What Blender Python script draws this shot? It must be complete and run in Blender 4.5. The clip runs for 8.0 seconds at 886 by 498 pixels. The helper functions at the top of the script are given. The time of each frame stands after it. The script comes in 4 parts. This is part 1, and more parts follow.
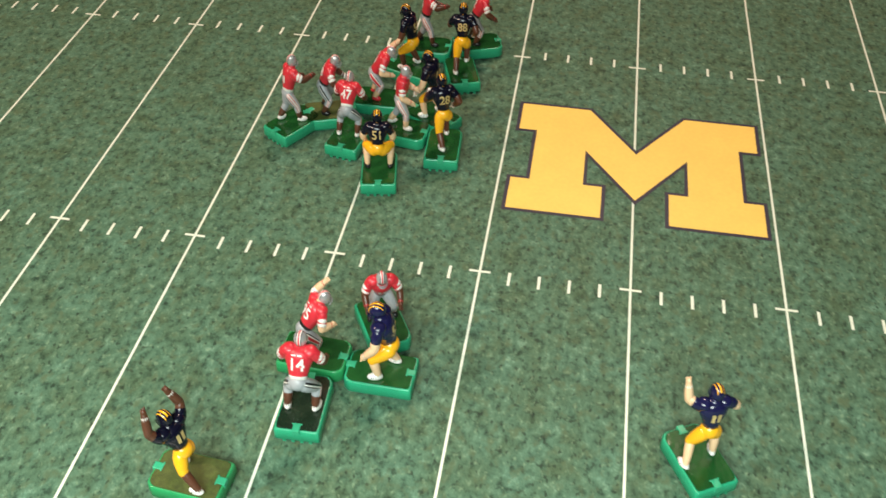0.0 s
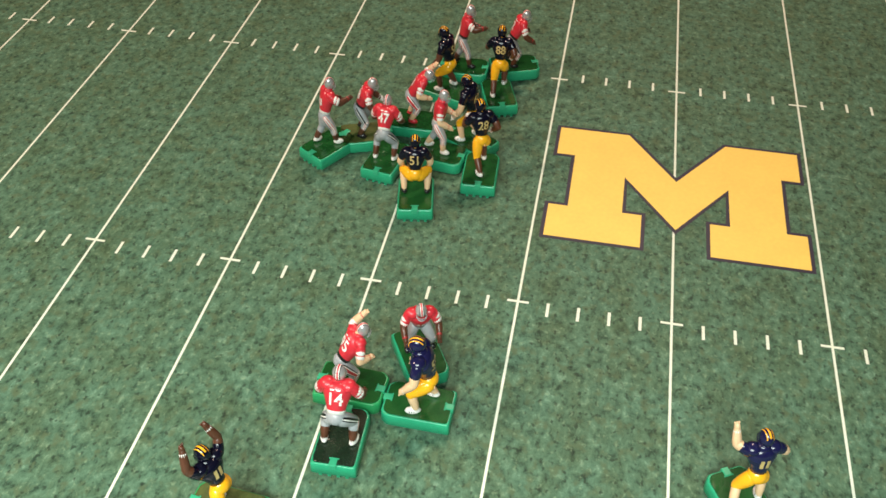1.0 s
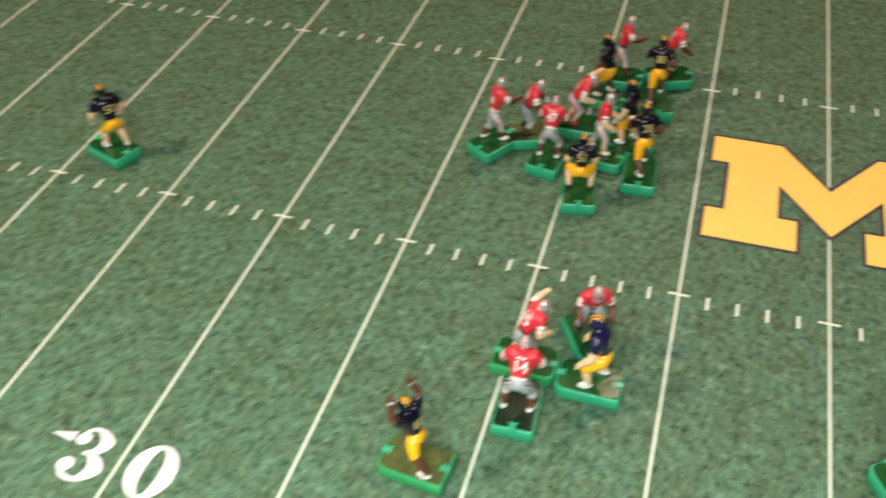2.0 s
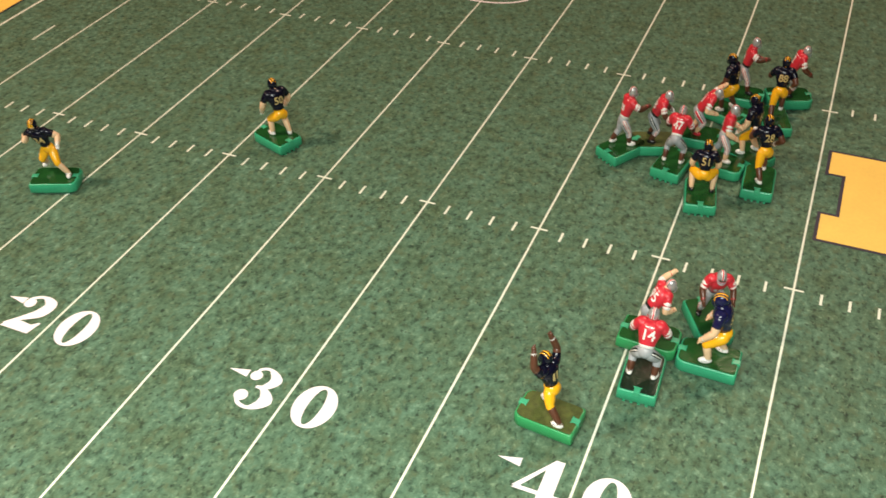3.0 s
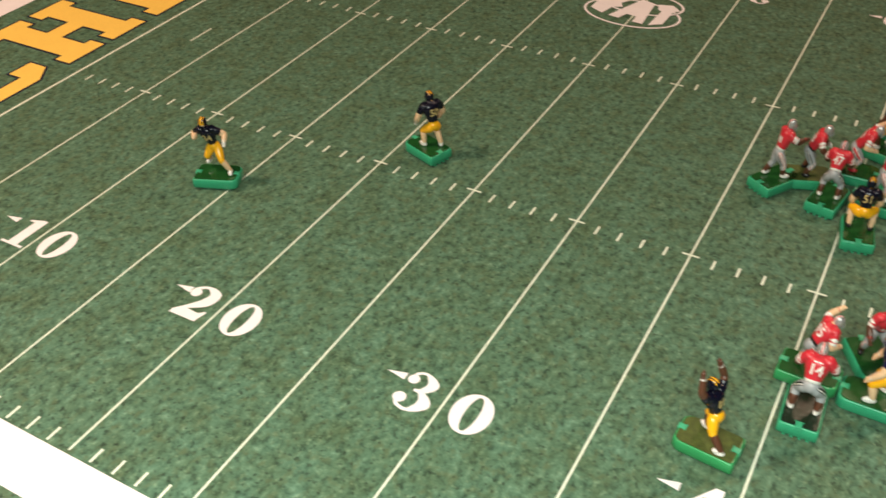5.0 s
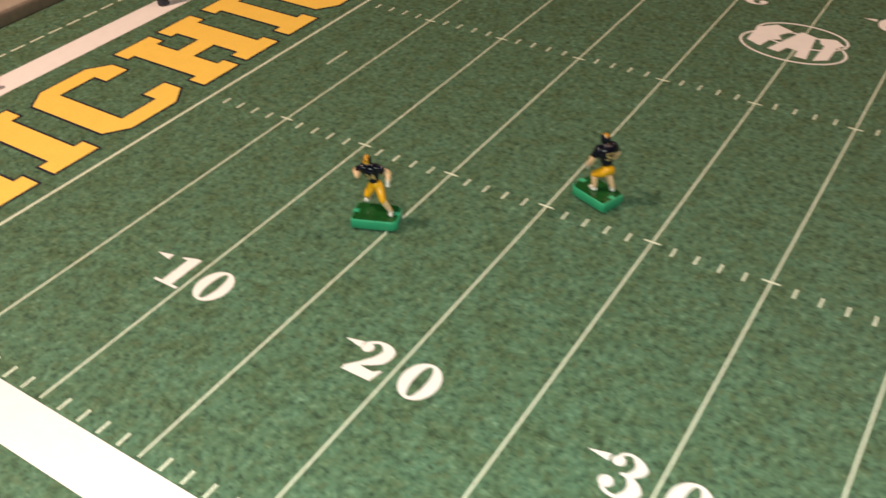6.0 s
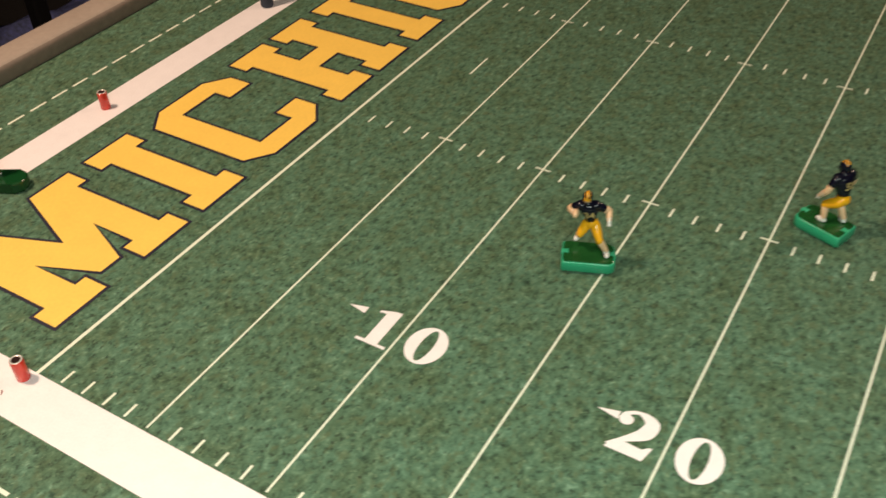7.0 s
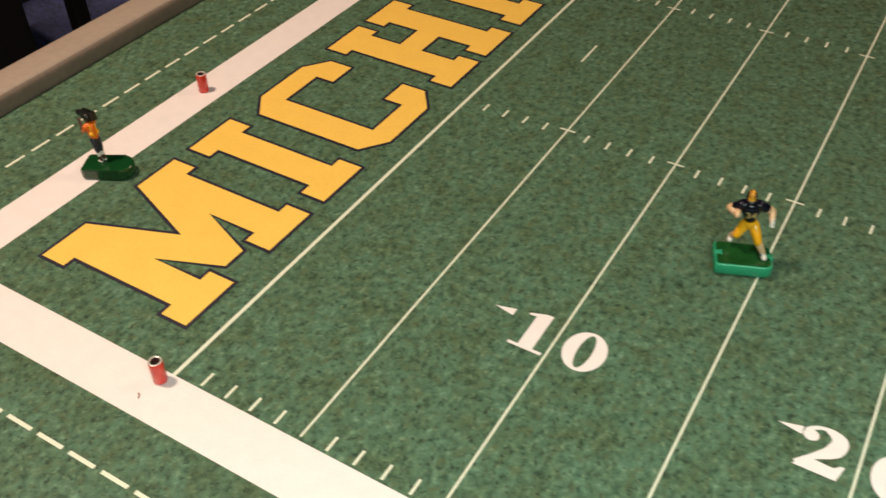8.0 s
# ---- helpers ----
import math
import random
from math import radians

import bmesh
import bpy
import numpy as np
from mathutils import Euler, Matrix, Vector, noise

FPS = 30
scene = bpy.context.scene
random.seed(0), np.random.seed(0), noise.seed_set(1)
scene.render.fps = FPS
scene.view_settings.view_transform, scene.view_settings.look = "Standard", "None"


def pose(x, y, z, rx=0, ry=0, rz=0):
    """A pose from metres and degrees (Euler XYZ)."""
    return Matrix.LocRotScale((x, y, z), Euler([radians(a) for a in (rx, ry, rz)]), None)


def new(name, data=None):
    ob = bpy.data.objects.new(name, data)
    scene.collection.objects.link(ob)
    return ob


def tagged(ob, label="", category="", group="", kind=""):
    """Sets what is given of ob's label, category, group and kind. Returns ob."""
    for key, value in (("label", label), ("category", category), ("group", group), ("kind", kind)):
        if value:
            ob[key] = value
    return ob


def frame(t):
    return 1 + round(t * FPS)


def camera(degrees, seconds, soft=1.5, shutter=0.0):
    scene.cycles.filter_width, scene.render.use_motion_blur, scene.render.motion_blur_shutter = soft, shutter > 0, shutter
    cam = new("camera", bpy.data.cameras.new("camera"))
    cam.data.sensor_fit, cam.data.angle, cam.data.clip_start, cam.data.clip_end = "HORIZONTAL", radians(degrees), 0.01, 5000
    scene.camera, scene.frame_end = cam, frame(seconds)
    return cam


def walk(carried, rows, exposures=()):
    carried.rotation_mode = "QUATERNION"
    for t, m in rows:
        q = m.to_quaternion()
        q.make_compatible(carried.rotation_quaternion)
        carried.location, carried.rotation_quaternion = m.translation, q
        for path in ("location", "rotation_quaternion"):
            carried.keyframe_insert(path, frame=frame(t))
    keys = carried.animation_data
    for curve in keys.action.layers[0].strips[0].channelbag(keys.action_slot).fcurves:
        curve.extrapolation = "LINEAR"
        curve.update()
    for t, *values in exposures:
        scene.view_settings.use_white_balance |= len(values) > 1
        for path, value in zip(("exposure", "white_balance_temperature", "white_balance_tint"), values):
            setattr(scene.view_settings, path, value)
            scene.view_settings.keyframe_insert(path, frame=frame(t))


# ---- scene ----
cam = camera(51.56, 8.0, soft=1.5, shutter=0.55)
ROWS = [
    (0.0, 0.8261, -0.3767, 1.1833, 45.98, -0.50, 9.63),
    (0.2, 0.8209, -0.3721, 1.1826, 46.12, -0.51, 9.98),
    (0.5, 0.8146, -0.3653, 1.1889, 46.03, -0.40, 10.32),
    (1.0, 0.8127, -0.3639, 1.1883, 46.25, -0.30, 11.10),
    (1.3, 0.8091, -0.3678, 1.1887, 46.37, -0.14, 11.73),
    (1.4, 0.8073, -0.3700, 1.1907, 46.41, -0.07, 12.12),
    (1.5, 0.8062, -0.3722, 1.1923, 46.49, 0.01, 12.61),
    (1.6, 0.8023, -0.3767, 1.1921, 46.72, 0.15, 13.18),
    (1.8, 0.7901, -0.3917, 1.1955, 47.02, 0.58, 14.97),
    (2.0, 0.7701, -0.4162, 1.1999, 47.46, 0.71, 17.03),
    (2.2, 0.7661, -0.4373, 1.2061, 47.51, 1.22, 19.16),
    (3.3, 0.7577, -0.5020, 1.2152, 50.61, 1.51, 24.08),
    (3.5, 0.7548, -0.5057, 1.2168, 50.78, 1.56, 24.78),
    (4.0, 0.7492, -0.5111, 1.2165, 51.03, 1.48, 26.44),
    (4.2, 0.7461, -0.5133, 1.2166, 50.98, 1.61, 27.17),
    (5.3, 0.6923, -0.5254, 1.2220, 51.24, 1.52, 30.63),
    (5.4, 0.6817, -0.5257, 1.2231, 51.28, 1.55, 31.12),
    (5.5, 0.6695, -0.5272, 1.2248, 51.23, 1.47, 31.43),
    (6.0, 0.6023, -0.5227, 1.2209, 51.32, 1.40, 32.69),
    (6.2, 0.5655, -0.5249, 1.2230, 51.19, 1.23, 32.67),
    (6.5, 0.4989, -0.5405, 1.2239, 50.79, 1.33, 32.25),
    (6.8, 0.4372, -0.5400, 1.2243, 50.03, 1.12, 31.06),
    (7.0, 0.4110, -0.5348, 1.2162, 49.52, 1.16, 30.60),
    (7.5, 0.3558, -0.5527, 1.2079, 48.79, 0.44, 30.33),
    (8.0, 0.3092, -0.5588, 1.2023, 48.52, 0.12, 30.81),
]
walk(cam, [(t, pose(x, y, z, rx, ry, rz)) for t, x, y, z, rx, ry, rz in ROWS],
     exposures=[(0.0, 0.46, 6550, 22.5), (1.5, 0.46, 6550, 22.0), (2.2, 0.40, 6800, 26.0), (3.3, 0.22, 7000, 28.5), (5.5, 0.04, 7100, 23.5), (6.5, 0.0, 7000, 21.0), (7.5, -0.15, 6900, 19.5), (8.0, -0.17, 6850, 19.0)])

# ---- the sizes of the board: one printed yard is 17.5 mm, the board 8 by 4 feet ----
YD = 0.0175
TOP = 0.80          # the playing surface above the room's floor
MID = 6.715         # middle of the field across, in yards from the near hash row
HASH = 13.43        # far hash row
NEAR, OUT = -19.48, -21.4      # near sideline stripe
END, ENDOUT = -10.12, -12.05    # end line stripe
LEFT, RIGHT = -17.5, 117.5    # inner faces of the rails
FRONT, BACK = -26.9, 40.3
BASE = 0.0094       # height of a figure's base


# ---- light ----
world = bpy.data.worlds.new("room_air")
scene.world = world
world.use_nodes = True
world.node_tree.nodes["Background"].inputs[0].default_value = (1.0, 0.86, 0.7, 1)
world.node_tree.nodes["Background"].inputs[1].default_value = 0.02


def lamp(x, y, z, sx, sy, watts, colour, spread=180):
    data = bpy.data.lights.new("unseen_light", "AREA")
    data.shape, data.size, data.size_y, data.energy, data.color = "RECTANGLE", sx, sy, watts, colour
    data.spread = math.radians(spread)
    ob = new("unseen_light", data)
    ob.location = (x, y, z)
    return ob


# two ceiling lights, out of view
lamp(-0.47, -0.45, 2.08, 0.12, 0.12, 20.2, (1.0, 0.755, 0.55))
lamp(0.9, 0.85, 2.08, 0.16, 0.16, 10.0, (1.0, 0.745, 0.54))
# unseen low greenish panel, no ceiling fixture, added to brighten the near side
lamp(0.76, -0.82, 1.5, 0.60, 0.45, 15.2, (0.78, 0.975, 0.855), 140)


# ---- materials ----
def material(name, colour, rough=0.5, metal=0.0, spread=0.12, scale=60.0, bump=0.0, bump_scale=400.0, coat=0.0, spec=0.5):
    """A painted or moulded surface: its colour wanders at two scales, with a fine relief."""
    m = bpy.data.materials.new(name)
    m.use_nodes = True
    n, l = m.node_tree.nodes, m.node_tree.links
    b = n["Principled BSDF"]
    co = n.new("ShaderNodeTexCoord")
    big, small = n.new("ShaderNodeTexNoise"), n.new("ShaderNodeTexNoise")
    big.inputs["Scale"].default_value, small.inputs["Scale"].default_value = scale, scale * 7
    big.inputs["Detail"].default_value = 4
    add = n.new("ShaderNodeMath")
    add.operation = "ADD"
    ramp = n.new("ShaderNodeMapRange")
    ramp.inputs[1].default_value, ramp.inputs[2].default_value = 0.6, 1.4
    ramp.inputs[3].default_value, ramp.inputs[4].default_value = 1 - spread, 1 + spread
    hsv = n.new("ShaderNodeHueSaturation")
    hsv.inputs["Color"].default_value = (*colour, 1)
    for t in (big, small):
        l.new(co.outputs["Object"], t.inputs["Vector"])
    l.new(big.outputs["Fac"], add.inputs[0])
    l.new(small.outputs["Fac"], add.inputs[1])
    l.new(add.outputs[0], ramp.inputs[0])
    l.new(ramp.outputs[0], hsv.inputs["Value"])
    l.new(hsv.outputs[0], b.inputs["Base Color"])
    b.inputs["Roughness"].default_value, b.inputs["Metallic"].default_value = rough, metal
    b.inputs["Coat Weight"].default_value, b.inputs["Coat Roughness"].default_value = coat, 0.12
    b.inputs["Specular IOR Level"].default_value = spec
    if bump:
        relief, bm_ = n.new("ShaderNodeTexNoise"), n.new("ShaderNodeBump")
        relief.inputs["Scale"].default_value = bump_scale
        bm_.inputs["Strength"].default_value, bm_.inputs["Distance"].default_value = bump, 0.0005
        l.new(co.outputs["Object"], relief.inputs["Vector"])
        l.new(relief.outputs["Fac"], bm_.inputs["Height"])
        l.new(bm_.outputs[0], b.inputs["Normal"])
    return m


def turf_material():
    """Printed felt turf: clumps of lighter and darker green, dark flecks and brownish patches."""
    m = bpy.data.materials.new("printed_turf")
    m.use_nodes = True
    n, l = m.node_tree.nodes, m.node_tree.links
    b = n["Principled BSDF"]
    co, stretch = n.new("ShaderNodeTexCoord"), n.new("ShaderNodeMapping")
    stretch.inputs["Scale"].default_value = (1.0, 0.74, 1.0)
    l.new(co.outputs["Object"], stretch.inputs["Vector"])

    def noise_node(scale, detail, rough=0.55, dist=0.0):
        t = n.new("ShaderNodeTexNoise")
        t.inputs["Scale"].default_value, t.inputs["Detail"].default_value = scale, detail
        t.inputs["Roughness"].default_value, t.inputs["Distortion"].default_value = rough, dist
        l.new(stretch.outputs[0], t.inputs["Vector"])
        return t

    def ramp_node(source, stops):
        r = n.new("ShaderNodeValToRGB")
        e = r.color_ramp.elements
        while len(e) < len(stops):
            e.new(0.5)
        for item, (p, c) in zip(e, stops):
            item.position, item.color = p, (*c, 1)
        l.new(source, r.inputs[0])
        return r

    def mix(kind, fac, a, c):
        x = n.new("ShaderNodeMix")
        x.data_type, x.blend_type = "RGBA", kind
        if isinstance(fac, float):
            x.inputs[0].default_value = fac
        else:
            l.new(fac, x.inputs[0])
        l.new(a, x.inputs[6])
        l.new(c, x.inputs[7])
        return x.outputs[2]

    clump = ramp_node(noise_node(205, 5, 0.68, 0.25).outputs["Fac"],
                      [(0.32, (0.022, 0.050, 0.032)), (0.457, (0.062, 0.130, 0.081)), (0.585, (0.089, 0.180, 0.114)), (0.715, (0.172, 0.290, 0.195))])
    patch = ramp_node(noise_node(55, 4).outputs["Fac"], [(0.3, (0.86, 0.75, 0.66)), (0.5, (0.98, 0.98, 0.98)), (0.7, (1.06, 1.13, 1.20))])
    c = mix("MULTIPLY", 1.0, clump.outputs[0], patch.outputs[0])
    brown = ramp_node(noise_node(170, 2).outputs["Fac"], [(0.53, (0, 0, 0)), (0.70, (0.85, 0.85, 0.85))])
    tan = n.new("ShaderNodeRGB")
    tan.outputs[0].default_value = (0.082, 0.125, 0.068, 1)
    c = mix("MIX", brown.outputs[0], c, tan.outputs[0])
    fleck = ramp_node(noise_node(330, 1.5, 0.5).outputs["Fac"], [(0.592, (0, 0, 0)), (0.71, (0.77, 0.77, 0.77))])
    dark = n.new("ShaderNodeRGB")
    dark.outputs[0].default_value = (0.015, 0.029, 0.019, 1)
    c = mix("MIX", fleck.outputs[0], c, dark.outputs[0])
    pale = ramp_node(noise_node(380, 2, 0.5).outputs["Fac"], [(0.60, (0, 0, 0)), (0.74, (0.55, 0.55, 0.55))])
    mint = n.new("ShaderNodeRGB")
    mint.outputs[0].default_value = (0.20, 0.31, 0.19, 1)
    c = mix("MIX", pale.outputs[0], c, mint.outputs[0])
    l.new(c, b.inputs["Base Color"])
    b.inputs["Roughness"].default_value = 0.55
    b.inputs["Specular IOR Level"].default_value = 0.15
    b.inputs["Sheen Weight"].default_value, b.inputs["Sheen Roughness"].default_value = 0.03, 0.45
    b.inputs["Sheen Tint"].default_value = (1.0, 0.88, 0.76, 1)
    relief, bm_ = noise_node(430, 4), n.new("ShaderNodeBump")
    bm_.inputs["Strength"].default_value, bm_.inputs["Distance"].default_value = 0.5, 0.0005
    l.new(relief.outputs["Fac"], bm_.inputs["Height"])
    l.new(bm_.outputs[0], b.inputs["Normal"])
    return m


TURF = turf_material()
LINE_INK = material("thin_white_ink", (0.68, 0.75, 0.63), 0.5, spread=0.06, scale=90, bump=0.12, bump_scale=900)
WHITE_INK = material("white_ink", (0.80, 0.77, 0.785), 0.5, spread=0.05, scale=90, bump=0.12, bump_scale=900)
MAIZE_INK = material("maize_ink", (0.87, 0.57, 0.11), 0.5, spread=0.06, scale=50, bump=0.12, bump_scale=900)
NAVY_INK = material("navy_ink", (0.014, 0.013, 0.032), 0.5, spread=0.15)
BASE_GREEN = material("green_plastic", (0.008, 0.33, 0.17), 0.30, spread=0.10, scale=120, bump=0.08, spec=0.5)
BASE_GREEN_2 = material("grass_green_plastic", (0.010, 0.28, 0.095), 0.30, spread=0.10, scale=120, bump=0.08)
CLIP_GREEN = material("clip_green_plastic", (0.02, 0.36, 0.19), 0.33, spread=0.08)
STAND_GREEN = material("dark_green_paint", (0.008, 0.070, 0.016), 0.16, spread=0.22, scale=180, bump=0.25, bump_scale=350, coat=0.3)
STAND_MOSS = material("moss_green_flock", (0.055, 0.075, 0.012), 0.7, spread=0.5, scale=300, bump=0.6)
STAND_BLACK = material("black_green_paint", (0.010, 0.022, 0.012), 0.2, spread=0.3, scale=180, bump=0.2)
BOTTLE_GREEN = material("bottle_green_plastic", (0.003, 0.050, 0.013), 0.22, spread=0.1, coat=0.3)
NAVY = material("navy_gloss_paint", (0.004, 0.004, 0.013), 0.2, spread=0.2, scale=250, coat=0.15, spec=0.35)
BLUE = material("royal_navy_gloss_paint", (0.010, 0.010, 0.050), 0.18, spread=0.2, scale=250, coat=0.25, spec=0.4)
MAIZE = material("maize_gloss_paint", (0.94, 0.44, 0.012), 0.25, spread=0.10, scale=250, coat=0.25)
GOLD = material("dull_gold_paint", (0.56, 0.40, 0.16), 0.35, spread=0.15, scale=400)
RED = material("scarlet_paint", (0.60, 0.028, 0.042), 0.33, spread=0.14, scale=250, coat=0.1)
GREY = material("silver_grey_paint", (0.34, 0.36, 0.38), 0.36, spread=0.12, scale=250)
SILVER = material("silver_helmet_paint", (0.55, 0.55, 0.56), 0.25, metal=0.55, spread=0.1, scale=250)
PALE = material("pale_flesh_paint", (0.80, 0.52, 0.31), 0.4, spread=0.10, scale=250)
TAN = material("brown_flesh_paint", (0.10, 0.035, 0.018), 0.35, spread=0.2, scale=250)
WHITE = material("white_paint", (0.80, 0.78, 0.74), 0.3, spread=0.08, scale=250)
BLACK = material("black_paint", (0.012, 0.012, 0.013), 0.28, spread=0.2, scale=250)
ORANGE = material("orange_paint", (0.80, 0.16, 0.012), 0.35, spread=0.12, scale=250)
DENIM = material("blue_black_paint", (0.014, 0.024, 0.045), 0.4, spread=0.2, scale=250)
PYLON_RED = material("red_gloss_plastic", (0.72, 0.035, 0.018), 0.22, spread=0.10, scale=200, coat=0.4)
SCUFF_BROWN = material("scuff_brown", (0.20, 0.05, 0.035), 0.6, spread=0.3, scale=300)
PYLON_HOLE = material("dark_tube_inside", (0.05, 0.012, 0.008), 0.6, spread=0.2, scale=200)
PYLON_IN = material("chrome_rim", (0.85, 0.82, 0.78), 0.22, metal=0.5, spread=0.05)
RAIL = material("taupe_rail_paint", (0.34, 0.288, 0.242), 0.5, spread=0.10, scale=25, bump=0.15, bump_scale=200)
# the taupe again, darkened: shade on the rail's upright faces is in the colour
RAIL_SHADE = material("shaded_rail_face", (0.21, 0.165, 0.135), 0.5, spread=0.16, scale=25, bump=0.15, bump_scale=200)
WOOD = material("board_side_paint", (0.10, 0.09, 0.08), 0.6, spread=0.15, scale=12)
WALL = material("wall_paint", (0.30, 0.26, 0.21), 0.85, spread=0.05, scale=3, bump=0.1, bump_scale=80)
CEIL = material("ceiling_paint", (0.55, 0.52, 0.48), 0.9, spread=0.03, scale=3, bump=0.1, bump_scale=60)
CARPET = material("dark_carpet", (0.020, 0.018, 0.018), 0.95, spread=0.4, scale=80, bump=0.5, bump_scale=200)
TARP = material("blue_grey_sheet", (0.30, 0.36, 0.72), 0.38, spread=0.5, scale=14, bump=0.4, bump_scale=30)


# ---- mesh helpers ----
def mesh_of(name, bm, mats, smooth=False):
    me = bpy.data.meshes.new(name)
    bm.normal_update()
    if smooth:
        for f in bm.faces:
            f.smooth = True
    bm.to_mesh(me)
    bm.free()
    for m in (mats if isinstance(mats, (list, tuple)) else [mats]):
        me.materials.append(m)
    return me


def part(name, bm, mats, parent=None, label="", smooth=False):
    ob = new(name, bm if isinstance(bm, bpy.types.Mesh) else mesh_of(name, bm, mats, smooth))
    ob.parent = parent
    return tagged(ob, label)


def box(bm, x0, x1, y0, y1, z0, z1, bevel=0.0):
    r = bmesh.ops.create_cube(bm, size=1.0, matrix=Matrix.LocRotScale(((x0 + x1) / 2, (y0 + y1) / 2, (z0 + z1) / 2), None, (x1 - x0, y1 - y0, z1 - z0)))
    if bevel:
        edges = list({e for v in r["verts"] for e in v.link_edges})
        bmesh.ops.bevel(bm, geom=edges, offset=bevel, segments=2, affect="EDGES", profile=0.5)
    return bm


def slab(x0, x1, y0, y1, z0, z1, bevel=0.0):
    return box(bmesh.new(), x0, x1, y0, y1, z0, z1, bevel)


def sheet(bm, points, z):
    """A flat printed shape from its outline, in yards."""
    area = sum(a[0] * b[1] - b[0] * a[1] for a, b in zip(points, points[1:] + points[:1]))
    pts = points if area > 0 else points[::-1]
    return bm.faces.new([bm.verts.new((x * YD, y * YD, z)) for x, y in pts])


def ink_rect(x0, x1, y0, y1, z):
    bm = bmesh.new()
    sheet(bm, [(x0, y0), (x1, y0), (x1, y1), (x0, y1)], z)
    return bm


def grown(points, d):
    """The outline moved outwards by d, with mitred corners."""
    area = sum(a[0] * b[1] - b[0] * a[1] for a, b in zip(points, points[1:] + points[:1]))
    s = 1 if area > 0 else -1
    out = []
    for i, p in enumerate(points):
        a, b = Vector(points[i - 1]), Vector(points[(i + 1) % len(points)])
        p = Vector(p)
        u, v = (p - a).normalized(), (b - p).normalized()
        n1, n2 = Vector((u.y, -u.x)) * s, Vector((v.y, -v.x)) * s
        k = n1 + n2
        k = k / max(0.25, k.length_squared / 2)
        out.append(tuple(p + k * d))
    return out


def extrude_outline(bm, points, z0, z1):
    low = [bm.verts.new((x, y, z0)) for x, y in points]
    high = [bm.verts.new((x, y, z1)) for x, y in points]
    k = len(points)
    bm.faces.new(low[::-1])
    bm.faces.new(high)
    for i in range(k):
        bm.faces.new((low[i], low[(i + 1) % k], high[(i + 1) % k], high[i]))
    return low, high


# ---- the room ----
RX0, RX1, RY0, RY1, RH = -2.6, 4.8, -2.6, 3.4, 2.10
tagged(part("floor", slab(RX0, RX1, RY0, RY1, -0.05, 0), CARPET), "dark carpeted floor in an unlit room", "floor", kind="structure")
tagged(part("ceiling", slab(RX0, RX1, RY0, RY1, RH, RH + 0.05), CEIL), "plain white painted ceiling", "ceiling", kind="structure")
for name, dims in (("wall_west", (RX0 - 0.1, RX0, RY0, RY1)), ("wall_east", (RX1, RX1 + 0.1, RY0, RY1)),
                   ("wall_south", (RX0 - 0.1, RX1 + 0.1, RY0 - 0.1, RY0)), ("wall_north", (RX0 - 0.1, RX1 + 0.1, RY1, RY1 + 0.1))):
    tagged(part(name, slab(*dims, 0, RH), CARPET if name == "wall_west" else WALL), "plain painted room wall", "wall", kind="structure")


# ---- the table under the board ----
table = tagged(new("table"), "plain dark wooden table carrying the game board", "table")
part("tabletop", slab(-0.20, 1.95, -0.36, 0.60, TOP - 0.105, TOP - 0.075, 0.004), WOOD, table)
for lx in (-0.12, 1.87):
    for ly in (-0.28, 0.52):
        part("leg", slab(lx - 0.03, lx + 0.03, ly - 0.03, ly + 0.03, 0, TOP - 0.105, 0.003), WOOD, table)


# ---- the game board ----
board = tagged(new("game_board"), "large tabletop football board with taupe rails, printed green turf", "game board", kind="structure")
board.location = (0, 0, TOP)
part("board_body", slab(LEFT * YD - 0.035, RIGHT * YD + 0.035, FRONT * YD - 0.035, BACK * YD + 0.035, -0.075, -0.004, 0.004), WOOD, board, "dark painted board underside")
tb = bmesh.new()
NX, NY = 64, 32
grid = [[tb.verts.new(((LEFT + (RIGHT - LEFT) * i / NX) * YD, (FRONT + (BACK - FRONT) * j / NY) * YD, 0)) for j in range(NY + 1)] for i in range(NX + 1)]
for i in range(NX):
    for j in range(NY):
        tb.faces.new((grid[i][j], grid[i + 1][j], grid[i + 1][j + 1], grid[i][j + 1]))
part("turf", tb, TURF, board, "mottled green printed felt turf")
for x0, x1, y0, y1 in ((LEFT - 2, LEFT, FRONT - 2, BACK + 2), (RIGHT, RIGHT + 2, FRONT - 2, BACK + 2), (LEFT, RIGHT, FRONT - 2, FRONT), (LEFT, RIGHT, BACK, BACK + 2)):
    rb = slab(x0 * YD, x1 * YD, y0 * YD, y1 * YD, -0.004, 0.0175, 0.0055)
    me = mesh_of("rail", rb, [RAIL, RAIL_SHADE])
    # steep faces take the darker taupe that stands for shade
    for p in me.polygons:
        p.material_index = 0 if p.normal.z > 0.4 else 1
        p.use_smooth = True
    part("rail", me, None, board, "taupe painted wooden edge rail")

SCUFF = [(-0.52, -20.60), (-0.40, -20.68), (-0.34, -20.80), (-0.37, -20.81), (-0.44, -20.72), (-0.53, -20.64)]
INK, INK_2, INK_3 = 0.00015, 0.00028, 0.00042
for k in range(0, 21):
    x, w = k * 5.0, 0.041
    if k in (0, 20):
        x, w = (-0.08 if k == 0 else 100.08), 0.075
    part("goal_line" if k in (0, 20) else "yard_line", ink_rect(x - w, x + w, NEAR if k in (0, 20) else -19.34, 2 * MID - (NEAR if k in (0, 20) else -19.34), INK), LINE_INK, board)
part("side_stripe", ink_rect(ENDOUT, 100 - ENDOUT, OUT, NEAR, INK), WHITE_INK, board)
